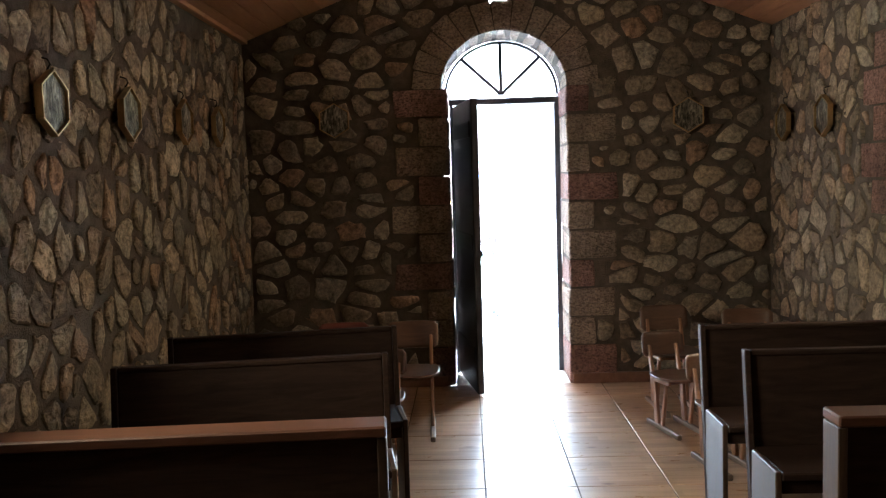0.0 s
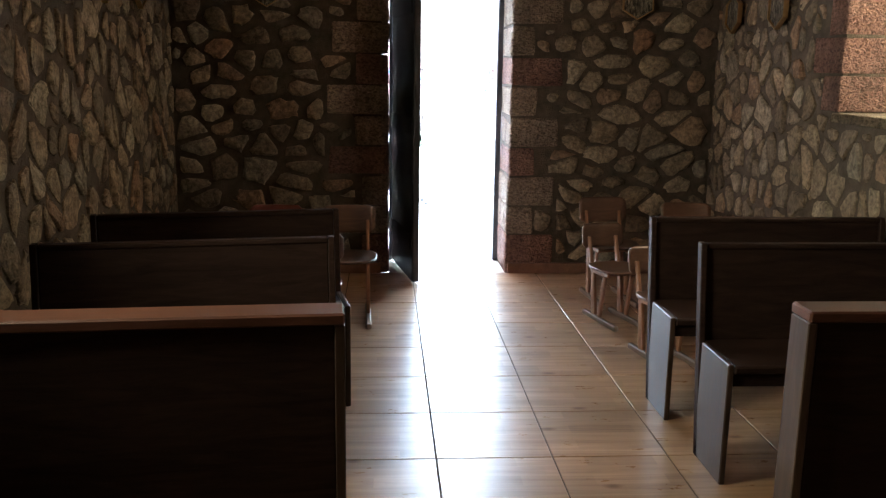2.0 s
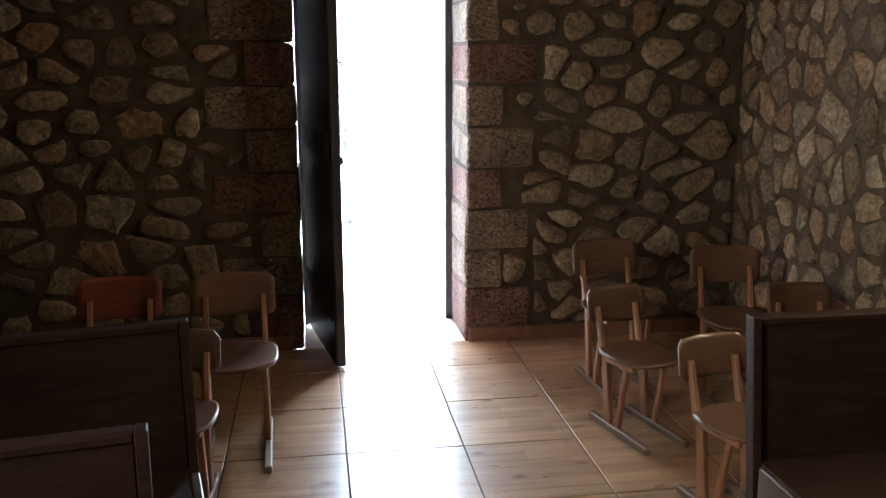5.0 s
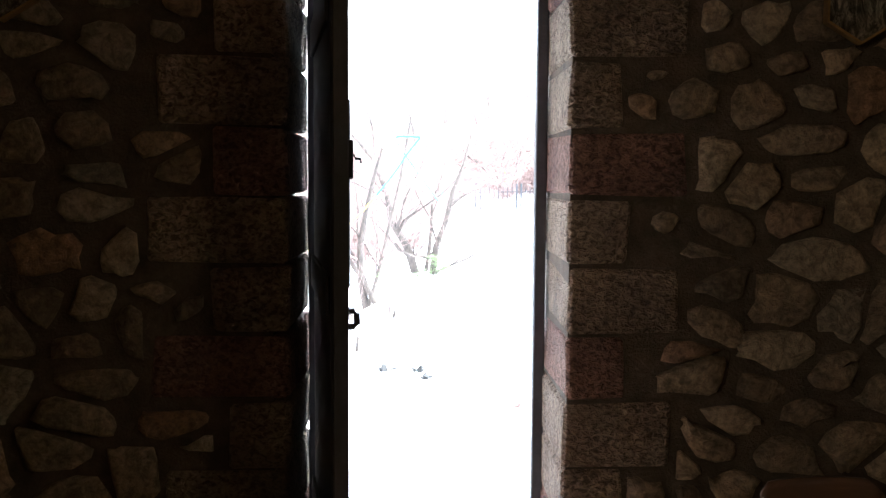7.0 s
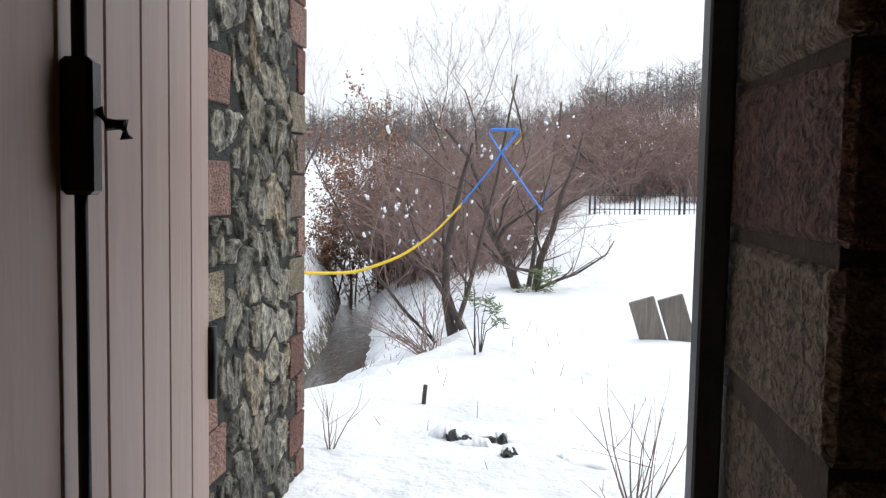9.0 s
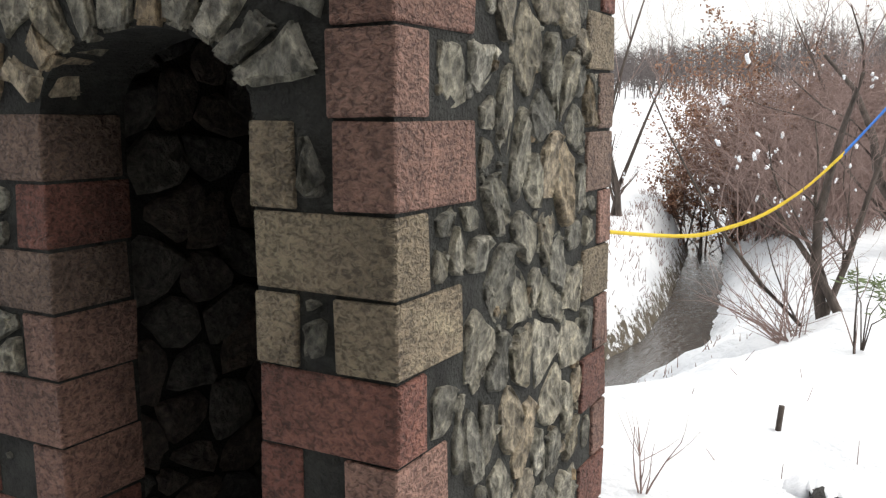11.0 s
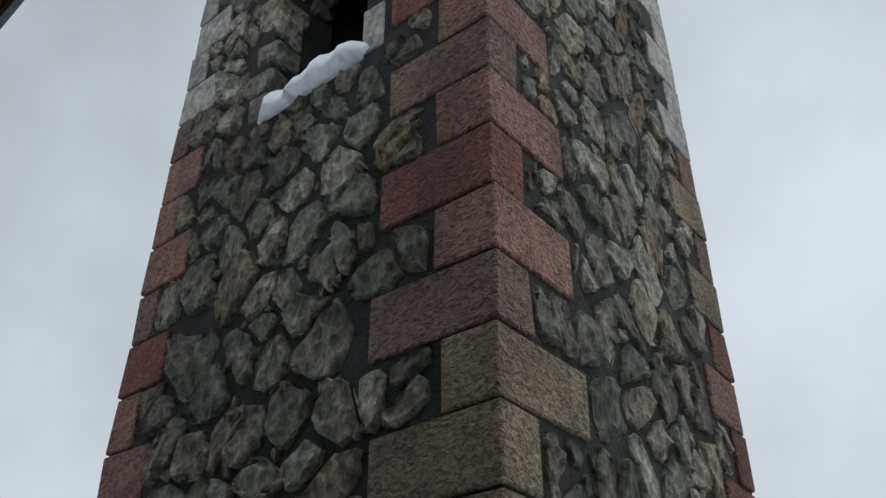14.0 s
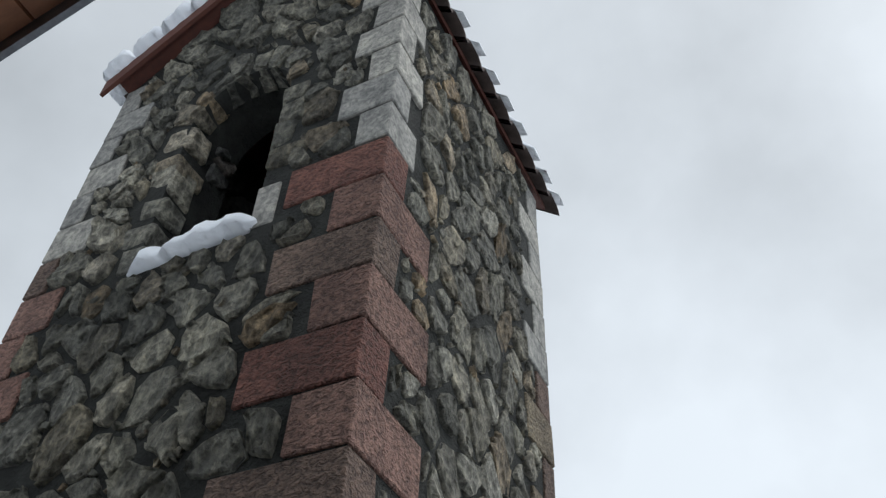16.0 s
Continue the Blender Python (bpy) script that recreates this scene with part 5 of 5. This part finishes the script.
tree("bare_tree", "thin bare sapling tree on the far bank", "tree",
     [((-3.95, 12.2, gz(-3.95, 12.2)), (0.08, 0, 1), 3.4, 0.045)], 15, 3, (3, 4), 0.16, 0.14)
tree("bare_tree", "bare orchard tree beyond the iron fence", "tree",
     [((3.75, 33, gz(3.75, 33)), (-0.35, 0, 1), 3.0, 0.13), ((3.85, 33, gz(3.85, 33)), (0.4, 0, 0.9), 2.4, 0.09)], 18, 4, (3, 5), 0.35, 0.05)
tree("bare_tree", "tall bare tree above the thicket", "tree", [((0.9, 42, gz(0.9, 42)), (0, 0, 1), 5.6, 0.2)], 24, 4, (4, 6), 0.2, 0.12)
tree("bare_tree", "bare tree above the thicket", "tree", [((-1.0, 17, gz(-1.0, 17)), (-0.1, 0, 1), 3.9, 0.05)], 25, 4, (4, 6), 0.22, 0.12)
tree("bare_tree", "tall bare tree above the thicket", "tree", [((0.1, 20, gz(0.1, 20)), (0.05, 0, 1), 4.0, 0.06), ((-0.1, 20, gz(-0.1, 20)), (-0.2, 0, 1), 3.2, 0.04)], 27, 4, (4, 6), 0.2, 0.14)
tree("bare_tree", "bare tree above the thicket", "tree", [((-0.55, 18.6, gz(-0.55, 18.6)), (0.08, 0, 1), 4.0, 0.05)], 28, 4, (4, 6), 0.22, 0.12)
tree("bare_tree", "bare tree above the thicket", "tree", [((4.0, 46, gz(4.0, 46)), (0.1, 0, 1), 5.0, 0.10)], 29, 4, (4, 6), 0.22, 0.12)
tree("bare_tree", "bare tree behind the iron fence", "tree", [((7.5, 34, gz(7.5, 34)), (0.1, 0, 1), 4.6, 0.16)], 26, 4, (4, 6), 0.25, 0.1)
tree("bare_sapling", "leafless sapling in the snow", "sapling", [((-0.22, 7.2, gz(-0.22, 7.2)), (0.06, 0, 1), 0.75, 0.014)], 31, 1, (2, 4), 0.1, 0.1, False)
tree("bare_bush", "low leafless bush in the snow by the door", "bush", [((0.82, 3.25, gz(0.82, 3.25)), (0.15 * k - 0.35, 0.1 * (k % 3), 1), 0.62, 0.007) for k in range(7)], 33, 1, (2, 3), 0.16, 0.05, False)
tree("dead_weed", "dry branching weed standing in the snow", "weed", [((-0.91, 4.2, gz(-0.91, 4.2)), (0.2 * k - 0.35, 0, 1), 0.36, 0.006) for k in range(4)], 34, 1, (2, 3), 0.16, 0.05, False)
tree("bare_sapling", "leafless sapling beside the tower field", "sapling", [((-4.9, 2.95, gz(-4.9, 2.95)), (0.12, 0, 1), 1.35, 0.012), ((-4.8, 2.9, gz(-4.8, 2.9)), (0.3, 0.1, 1), 1.1, 0.01)], 35, 2, (2, 3), 0.14, 0.12, False)
tree("willow_bush", "arching leafless willow bush on the bank", "bush", [((-0.85 + 0.03 * (k % 7), 8.1 + 0.04 * (k % 5), gz(-0.85, 8.1)), (math.cos(k * 2.4) * (0.5 + 0.1 * (k % 4)) - 0.45, math.sin(k * 2.4) * 0.5, 0.75), 0.7 + 0.06 * (k % 6), 0.007) for k in range(26)], 36, 1, (2, 4), 0.12, -0.05, False)


orchard = random.Random(61)
for k in range(34):
    az, r = radians(orchard.uniform(50, 74)), orchard.uniform(15, 62)
    x, y = -r * math.sin(az), r * math.cos(az)
    tall = orchard.uniform(1.3, 2.4) * (0.75 + 0.014 * r)
    ob = tree("orchard_tree", "small bare orchard tree in the snowy field", "tree", [((x, y, gz(x, y)), (orchard.uniform(-0.3, 0.3), 0, 1), tall, 0.02 + 0.0011 * r), ((x + 0.1, y, gz(x, y)), (orchard.uniform(-0.6, 0.6), 0.2, 0.8), tall * 0.8, 0.012 + 0.0008 * r)], 100 + k, 2, (3, 5), 0.3, 0.08, False, BARK)
    tagged(ob, "small bare orchard tree in the snowy field", "tree", "orchard trees")
for k, (x, y) in enumerate(((-5.3, 2.75), (-5.7, 3.3), (-4.6, 2.6))):
    tree("bare_sapling", "leafless sapling beside the tower field", "sapling", [((x + 0.06 * i, y, gz(x, y)), (0.22 * i - 0.3, 0.1, 1), 1.0 + 0.12 * ((i * 2 + k) % 4), 0.013) for i in range(4)], 140 + k, 2, (2, 3), 0.14, 0.12, False, BARK)


def leafy(at, height, spread_, seed):
    """A shrub that has kept its dry leaves: stems, twigs and many small leaves."""
    rnd = random.Random(seed)
    ob = thing("leafy_shrub", "shrub with dry red-brown leaves by the stream", "shrub", at=at)
    thick, fine = ([], []), ([], [])
    for k in range(9):
        grow(rnd, Vector((rnd.uniform(-0.4, 0.4) * spread_, rnd.uniform(-0.3, 0.3), -0.1)), Vector((rnd.uniform(-0.3, 0.3), rnd.uniform(-0.3, 0.3), 1)), height * rnd.uniform(0.7, 1), 0.03, 3, thick, fine, (3, 5), 0.22, 0.1)
    put("trunk", mesh_of("trunk", *thick, BARK, True), ob)
    put("crown", mesh_of("crown", *fine, TWIG), ob, "bare twigs")
    v, f = [], []
    pool = fine[0]
    for _ in range(8000):
        p = pool[rnd.randrange(len(pool))] + Vector((rnd.uniform(-0.08, 0.08), rnd.uniform(-0.08, 0.08), rnd.uniform(-0.08, 0.08)))
        a = Vector((rnd.uniform(-1, 1), rnd.uniform(-1, 1), rnd.uniform(-1, 1))).normalized() * rnd.uniform(0.025, 0.05)
        b = a.orthogonal().normalized() * a.length * 0.5
        s = len(v)
        v += [p - a, p + b, p + a, p - b]
        f.append((s, s + 1, s + 2, s + 3))
    tagged(put("leaves", mesh_of("leaves", v, f, LEAF), ob, "dry curled leaves"), kind="stuff")


leafy((-3.55, 18.3, gz(-3.55, 18.3) - 0.1), 2.9, 1.5, 41)
leafy((-2.75, 18.0, gz(-2.75, 18.0) - 0.1), 2.8, 1.6, 42)
leafy((-2.1, 16.6, gz(-2.1, 16.6) - 0.1), 1.9, 1.4, 43)

# brown thicket behind the stream, one mass of twigs, with snow caught in it
rnd = random.Random(50)
tv, tf, caps = [], [], []
for k in range(300):
    y = rnd.uniform(13, 40)
    x = rnd.uniform(-0.06 * y - 0.6, 0.32 * y + 0.3)
    if k < 90:
        t = rnd.random()
        x, y = -2.0 + 1.4 * t + rnd.uniform(-0.3, 0.3), 16.4 + 2.2 * t + rnd.uniform(-0.8, 1.6)
    elif y < 32 and x > -0.55 + 0.5 * noise.noise(Vector((y, 0, 0))):
        y += 22
        x *= 1.5
        if rnd.random() < 0.35:
            continue
    base = Vector((x, y, gz(x, y)))
    hgt = rnd.uniform(1.9, 3.0) * (1 + 0.026 * (y - 13))
    for j in range(46):
        d = Vector((rnd.gauss(0, 0.5), rnd.gauss(0, 0.5), 1)).normalized()
        L = hgt * rnd.uniform(0.5, 1.0)
        p0 = base + Vector((rnd.gauss(0, 0.35), rnd.gauss(0, 0.35), 0))
        p1 = p0 + d * L * 0.5 + Vector((rnd.uniform(-0.1, 0.1), rnd.uniform(-0.1, 0.1), 0))
        p2 = p1 + (d + Vector((rnd.gauss(0, 0.55), rnd.gauss(0, 0.55), rnd.uniform(-0.5, 0.1)))).normalized() * L * 0.5
        r0 = 0.003 + 0.00035 * y
        tube(tv, tf, [p0, p1, p2], [r0, r0 * 0.7, r0 * 0.3], 3)
        for q in range(6):
            a = p0.lerp(p1, rnd.uniform(0.4, 1)) if q < 1 else p1.lerp(p2, rnd.random())
            b = a + Vector((rnd.gauss(0, 0.32), rnd.gauss(0, 0.32), rnd.uniform(-0.12, 0.34)))
            tube(tv, tf, [a, b], [r0 * 0.55, r0 * 0.25], 3)
        if rnd.random() < 0.0045:
            caps.append((p2 * 1.0, rnd.uniform(0.012, 0.032), (p2 - p1).normalized()))
tagged(put("thicket", mesh_of("thicket", tv, tf, TWIG)), "dense thicket of bare reddish-brown twigs", "thicket", kind="stuff")
tagged(put("thicket_snow", mesh_of("thicket_snow", *snow_clumps(rnd, caps), SNOW, True)), "lumps of snow caught in the thicket", "snow", kind="stuff")

# far woods on the hill: bare trunks and twigs, pines along the ridge
wv, wf, pv, pf = [], [], [], []
for k in range(15000):
    az = rnd.uniform(-32, 96)
    left = smooth(26, 50, az)
    r = rnd.uniform(95 if rnd.random() < 0.9 else 48, 285) if left > 0.5 else rnd.uniform(110, 240)
    x, y = -r * math.sin(radians(az)), r * math.cos(radians(az))
    z = gz(x, y)
    if r > 225 and left > 0.5 and rnd.random() < 0.3:
        hgt = rnd.uniform(3.5, 10)
        for t in range(6):
            zz, w = z + hgt * (0.3 + 0.12 * t), hgt * 0.17 * (1.15 - 0.16 * t) * rnd.uniform(0.7, 1.2)
            s = len(pv)
            c = Vector((x + rnd.uniform(-0.3, 0.3), y + rnd.uniform(-0.3, 0.3), zz))
            for q in range(5):
                a = q * 1.2566 + rnd.random()
                pv.append(c + Vector((w * math.cos(a), w * math.sin(a), rnd.uniform(-0.5, 0.3))))
            pv.append(c + Z * hgt * 0.17)
            pf += [(s + q, s + (q + 1) % 5, s + 5) for q in range(5)]
        tube(wv, wf, [Vector((x, y, z)), Vector((x, y, z + hgt * 0.5))], [0.14, 0.08], 3)
        continue
    hgt = rnd.uniform(2.5, 8.0) * (0.75 + 0.5 * noise.noise(Vector((x * 0.03, y * 0.03, 6)))) * (1 if left > 0.5 else 1.5)
    if left < 0.5 and rnd.random() < 0.55:
        continue
    r0 = 0.02 + 0.0003 * r
    top = Vector((x + rnd.uniform(-0.5, 0.5), y + rnd.uniform(-0.5, 0.5), z + hgt))
    base = Vector((x, y, z))
    tube(wv, wf, [base, top], [r0, r0 * 0.3], 3)
    for q in range(11):
        a = base.lerp(top, rnd.uniform(0.25, 0.95))
        b = a + Vector((rnd.gauss(0, 1.1), rnd.gauss(0, 1.1), rnd.uniform(0.2, 1.6)))
        tube(wv, wf, [a, b], [r0 * 0.7, r0 * 0.3], 3)
tagged(put("far_woods", mesh_of("far_woods", wv, wf, TWIG_FAR)), "leafless grey-brown woods on the far hillside", "woods", kind="stuff")
tagged(put("far_pines", mesh_of("far_pines", pv, pf, PINE)), "grey-green pines along the snowy ridge", "woods", kind="stuff")

# ---- things in the snow ----
def ribbon(name, pts, width, material, label, seed=0):
    r = random.Random(seed)
    v, f = [], []
    eye = Vector((0.2, -0.3, 1.6))
    P = [eye + (Vector(p) - eye) * (0.86 if p[1] < 12 else 1) for p in pts]
    fine = []
    for i in range(len(P) - 1):
        a, b, c, d = P[max(i - 1, 0)], P[i], P[i + 1], P[min(i + 2, len(P) - 1)]
        for k in range(6):
            t = k / 6
            fine.append(0.5 * ((2 * b) + (c - a) * t + (2 * a - 5 * b + 4 * c - d) * t * t + (3 * b - a - 3 * c + d) * t ** 3))
    fine.append(P[-1])
    for i, p in enumerate(fine):
        tw = 0.6 * noise.noise(Vector((i * 0.15, seed, 0))) + 0.2
        n = Vector((0.2 * math.sin(tw), math.sin(tw), math.cos(tw)))
        for s in (-1, 1):
            for dy in (0, 0.002):
                v.append(p + n * s * width / 2 + Y * dy)
    for i in range(len(fine) - 1):
        a, b = 4 * i, 4 * i + 4
        f += [(a, b, b + 2, a + 2), (a + 1, a + 3, b + 3, b + 1), (a, a + 1, b + 1, b), (a + 2, b + 2, b + 3, a + 3)]
    return tagged(put(name, mesh_of(name, v, f, material, True)), label, "ribbon", "barrier tape")


ribbon("barrier_tape", [(-3.6, 9.5, 0.40), (-2.78, 9.5, 0.34), (-1.98, 9.5, 0.35), (-1.6, 9.5, 0.45), (-1.24, 9.5, 0.61), (-0.88, 9.5, 0.88), (-0.55, 9.5, 1.23)], 0.036, YELLOW, "yellow plastic barrier tape slung between the trees", 2)
ribbon("barrier_tape", [(-0.56, 9.5, 1.22), (-0.23, 9.5, 1.64), (-0.1, 9.5, 1.84), (0.12, 9.52, 2.12)], 0.042, BLUE, "blue plastic tape knotted to the yellow one", 5)
ribbon("barrier_tape", [(0.12, 9.52, 2.12), (-0.06, 9.53, 2.13), (-0.24, 9.54, 2.11), (-0.16, 9.56, 1.95), (0.0, 9.58, 1.72), (0.12, 9.6, 1.56), (0.36, 9.7, 1.23), (0.42, 9.8, 1.17)], 0.03, BLUE, "blue plastic tape looped over the twigs", 8)
ribbon("barrier_tape", [(0.50, 9.9, 1.46), (0.45, 9.9, 1.30), (0.42, 9.9, 1.17)], 0.03, BLUE, "short end of blue tape on the tree", 9)
ribbon("barrier_tape", [(0.13, 9.5, 2.12), (0.14, 9.5, 2.03), (0.08, 9.5, 1.95)], 0.02, YELLOW, "loose end of yellow tape", 10)
ribbon("barrier_tape", [(3.62, 32.8, 2.0), (3.7, 32.8, 1.65), (3.58, 32.8, 1.2)], 0.16, YELLOW, "yellow tape tied to the orchard tree", 11)

# iron picket fence
fence = thing("iron_fence", "dark iron picket fence across the snowy field", "fence", at=(2.15, 28.0, gz(2.15, 28.0)))
FX, FY = 0.975, 0.22
fence_dir = Vector((FX, FY, 0))
for k in range(34):
    p = fence_dir * (0.17 * k)
    zz = ground_z(2.15 + p.x, 28 + p.y)[0] - ground_z(2.15, 28.0)[0]
    if k % 9 in (0, 1) and k < 20:
        part("post", box_bm(p.x - 0.035, p.y - 0.035, zz, p.x + 0.035, p.y + 0.035, zz + 0.98, 0.008), FENCE_IRON, fence)
    else:
        rod("picket", [(p.x, p.y, zz + 0.05), (p.x, p.y, zz + 0.78), (p.x, p.y, zz + 0.86)], 0.013, FENCE_IRON, fence, sides=5)
for z in (0.2, 0.66):
    rod("rail", [(0, 0, z), tuple(fence_dir * 5.6 + Z * (z + 0.05))], 0.016, FENCE_IRON, fence, sides=6)

# low rail fence beside the tower field
rails = thing("rail_fence", "low weathered wooden rail fence half buried in snow", "fence", at=(-4.53, 3.09, gz(-4.53, 3.09)))
rod("post", [(0, 0, -0.1), (-0.02, 0, 0.42)], 0.022, WEATHERED, rails)
rod("post", [(1.8, 1.2, -0.1), (1.8, 1.2, 0.5)], 0.022, WEATHERED, rails)
rod("rail", [(-2.6, -0.4, 0.12), (-0.4, 0.03, 0.33), (0.6, 0.35, 0.43), (1.8, 1.2, 0.46)], 0.014, WEATHERED, rails)
rod("rail", [(-2.6, -0.4, -0.05), (-0.4, 0.03, 0.14), (0.6, 0.35, 0.24), (1.8, 1.2, 0.28)], 0.014, WEATHERED, rails)

post = thing("snow_post", "short dark stake standing in the snow", "stake", at=(-0.48, 5.3, gz(-0.48, 5.3)))
rod("stake", [(0, 0, -0.05), (0.012, 0, 0.10), (0.02, 0, 0.19)], 0.016, BARK, post)
board = thing("leaning_board", "weathered grey board standing in the snow", "board", at=(1.68, 8.3, gz(1.68, 8.3)))
part("plank", box_bm(-0.22, -0.02, -0.1, 0.05, 0.02, 0.52, 0.01, pose(0, 0, 0, 0, -18, 0)), WEATHERED, board)
part("plank", box_bm(0.07, -0.02, -0.1, 0.34, 0.02, 0.46, 0.01, pose(0, 0, 0, 0, -18, 0)), WEATHERED, board)


# added dark lumps that stand in for a shaded hollow under overhanging snow
def rock(at, sx, sy, sz, seed):
    r = random.Random(seed)
    bm = bmesh.new()
    bmesh.ops.create_icosphere(bm, subdivisions=2, radius=1)
    for v in bm.verts:
        v.co *= 1 + 0.55 * noise.noise(v.co * 1.5 + Vector((seed, 0, 0))) + 0.25 * noise.noise(v.co * 4 + Vector((seed, 5, 0)))
        v.co = Vector((v.co.x * sx, v.co.y * sy, v.co.z * sz))
    ob = thing("rock", "near-black lump standing in for a shaded hollow in the snow", "rock", "rocks in the snow", at=at)
    part("stone", bm, HOLLOW_SHADE, ob)
    return ob


for k, (x, y, sx, sy, sz) in enumerate(((-0.19, 4.5, 0.04, 0.09, 0.085), (-0.09, 4.48, 0.06, 0.06, 0.032), (0.02, 4.5, 0.075, 0.05, 0.04), (0.13, 4.5, 0.035, 0.06, 0.07), (0.17, 4.2, 0.03, 0.05, 0.055), (0.2, 4.26, 0.025, 0.04, 0.05))):
    gz_here = ground_z(x, y)[0]
    hollow_lump = rock((x, y, gz_here + 0.004), sx * 1.15, sy, sz * 0.75, k + 3)
    snow_lump("snow_cap", (-sx * 1.3, sy * 0.35, sz * 0.35), (sx * 1.2, sy * 0.45, sz * 0.3), sy * 1.7, sz * 0.75, hollow_lump, k + 120, 8, 7)
for k, (a, b, w, h) in enumerate((((-0.36, 4.6), (0.3, 4.62), 0.3, 0.12), ((-0.16, 4.39), (0.08, 4.41), 0.12, 0.06), ((0.5, 4.1), (1.3, 4.4), 0.5, 0.08))):
    s = snow_lump("snow_drift", (*a, ground_z(*a)[0] - 0.02), (*b, ground_z(*b)[0] - 0.02), w, h, None, k + 90)
    tagged(s, "small rounded drift of snow", "snow drift", "snow drifts")

# dry grass stalks in the snow and dead plants on the stream banks, one mass
bv, bf = [], []
for k in range(380):
    if k < 30:
        x, y, L, n = rnd.uniform(-1.1, 1.8), rnd.uniform(3.6, 9), rnd.uniform(0.05, 0.16), 1
    else:
        y = rnd.uniform(6.5, 20)
        x = stream_x(y) + rnd.choice((-1, -1, -1, 1)) * rnd.uniform(0.6, 1.5)
        L, n = rnd.uniform(0.04, 0.16), 4
    for _ in range(n):
        p = Vector((x + rnd.uniform(-0.12, 0.12), y + rnd.uniform(-0.12, 0.12), 0))
        p.z = gz(p.x, p.y) + 0.03
        q = p + Vector((rnd.gauss(0, 0.35), rnd.gauss(0, 0.35), 1)).normalized() * L
        tube(bv, bf, [p, q], [0.003 if k < 30 else 0.007, 0.0015], 3)
tagged(put("dry_stalks", mesh_of("dry_stalks", bv, bf, TWIG)), "dry stalks sticking out of the snow", "dry grass", kind="stuff")
# small evergreens: one under the trees, tufts on a sapling
def evergreen(label, cx, cy, count, wide, low, high):
    base = Vector((cx, cy, gz(cx, cy)))
    ob = thing("evergreen_bush", label, "bush", at=tuple(base))
    tufts = [Vector((rnd.gauss(0, wide), rnd.gauss(0, wide * 0.7), rnd.uniform(low, high))) for _ in range(max(4, count // 45))]
    ev, ef = [], []
    for _ in range(count):
        p = rnd.choice(tufts) + Vector((rnd.gauss(0, 0.035), rnd.gauss(0, 0.035), rnd.gauss(0, 0.025)))
        a = Vector((rnd.gauss(0, 1), rnd.gauss(0, 1), rnd.uniform(-0.5, 0.7))).normalized() * rnd.uniform(0.05, 0.12)
        b = a.orthogonal().normalized() * 0.007
        k = len(ev)
        ev += [p, p + a * 0.5 + b, p + a, p + a * 0.5 - b]
        ef.append((k, k + 1, k + 2, k + 3))
    sv, sf = [], []
    for t in tufts:
        tube(sv, sf, [Vector((0, 0, 0)), Vector((t.x * 0.3, t.y * 0.3, t.z * 0.7)), t], [0.008, 0.006, 0.003], 4)
    put("trunk", mesh_of("trunk", sv, sf, BARK), ob)
    tagged(put("needles", mesh_of("needles", ev, ef, GREEN), ob), kind="stuff")


evergreen("small yellow-green evergreen at the foot of a tree", 0.36, 12.3, 620, 0.19, 0.05, 0.42)
evergreen("thin young evergreen with sparse drooping tufts", -0.18, 7.3, 180, 0.08, 0.2, 0.6)

# farmhouse and shed under the woods
for hx, hy, w, d, h, lab in ((-118, 47, 8, 5, 2.2, "small dark farmhouse with a snowy roof under the woods"), (-100, 50, 5, 4, 1.4, "low dark shed with a snowy roof")):
    z = gz(hx, hy)
    house = thing("farmhouse", lab, "house", at=(hx, hy, z), turn=25)
    part("wall", box_bm(-w / 2, -d / 2, -2, w / 2, d / 2, h, 0.02), HOUSE_WALL, house)
    part("roof", columns_bm([(-w / 2 - 0.4, 0, h - 0.1, h + 1.2, h + 0.15, h + 1.45), (0, w / 2 + 0.4, h + 1.2, h - 0.1, h + 1.45, h + 0.15)], -d / 2 - 0.4, d / 2 + 0.4), SNOW, house, "snow-covered roof")
    for k in (-1, 1):
        part("window", box_bm(k * w / 4 - 0.4, -d / 2 - 0.03, 0.4, k * w / 4 + 0.4, -d / 2 - 0.002, 1.2, 0.01), FRAME_PAINT, house)

# ---- floor tiles, each a piece ----
PITCH = 0.4865
tile_me = bpy.data.meshes.new("tile")
tbm = box_bm(0.003, 0.003, -0.005, PITCH - 0.003, PITCH - 0.003, 0.0, 0.0015)
tbm.to_mesh(tile_me)
tbm.free()
tile_me.materials.append(TILE)
edge_tiles = {}
for j in range(-13, 6):
    for i in range(-4, 5):
        x, y = -0.142 + i * PITCH, -2.835 + j * PITCH
        x1, y1 = min(x + PITCH, XR), min(y + PITCH, 0.0)
        x0, y0 = max(x, XL), max(y, BACK)
        if x1 - x0 < 0.03 or y1 - y0 < 0.03:
            continue
        me = tile_me
        if x1 - x0 < PITCH - 0.001 or y1 - y0 < PITCH - 0.001:
            key = (round(x1 - x0, 3), round(y1 - y0, 3))
            if key not in edge_tiles:
                b = box_bm(0.003, 0.003, -0.005, key[0] - 0.003, key[1] - 0.003, 0.0, 0.0015)
                edge_tiles[key] = bpy.data.meshes.new("tile")
                b.to_mesh(edge_tiles[key])
                b.free()
                edge_tiles[key].materials.append(TILE)
            me = edge_tiles[key]
        put("tile", me, floor, "", Matrix.Translation((x0, y0, 0)))
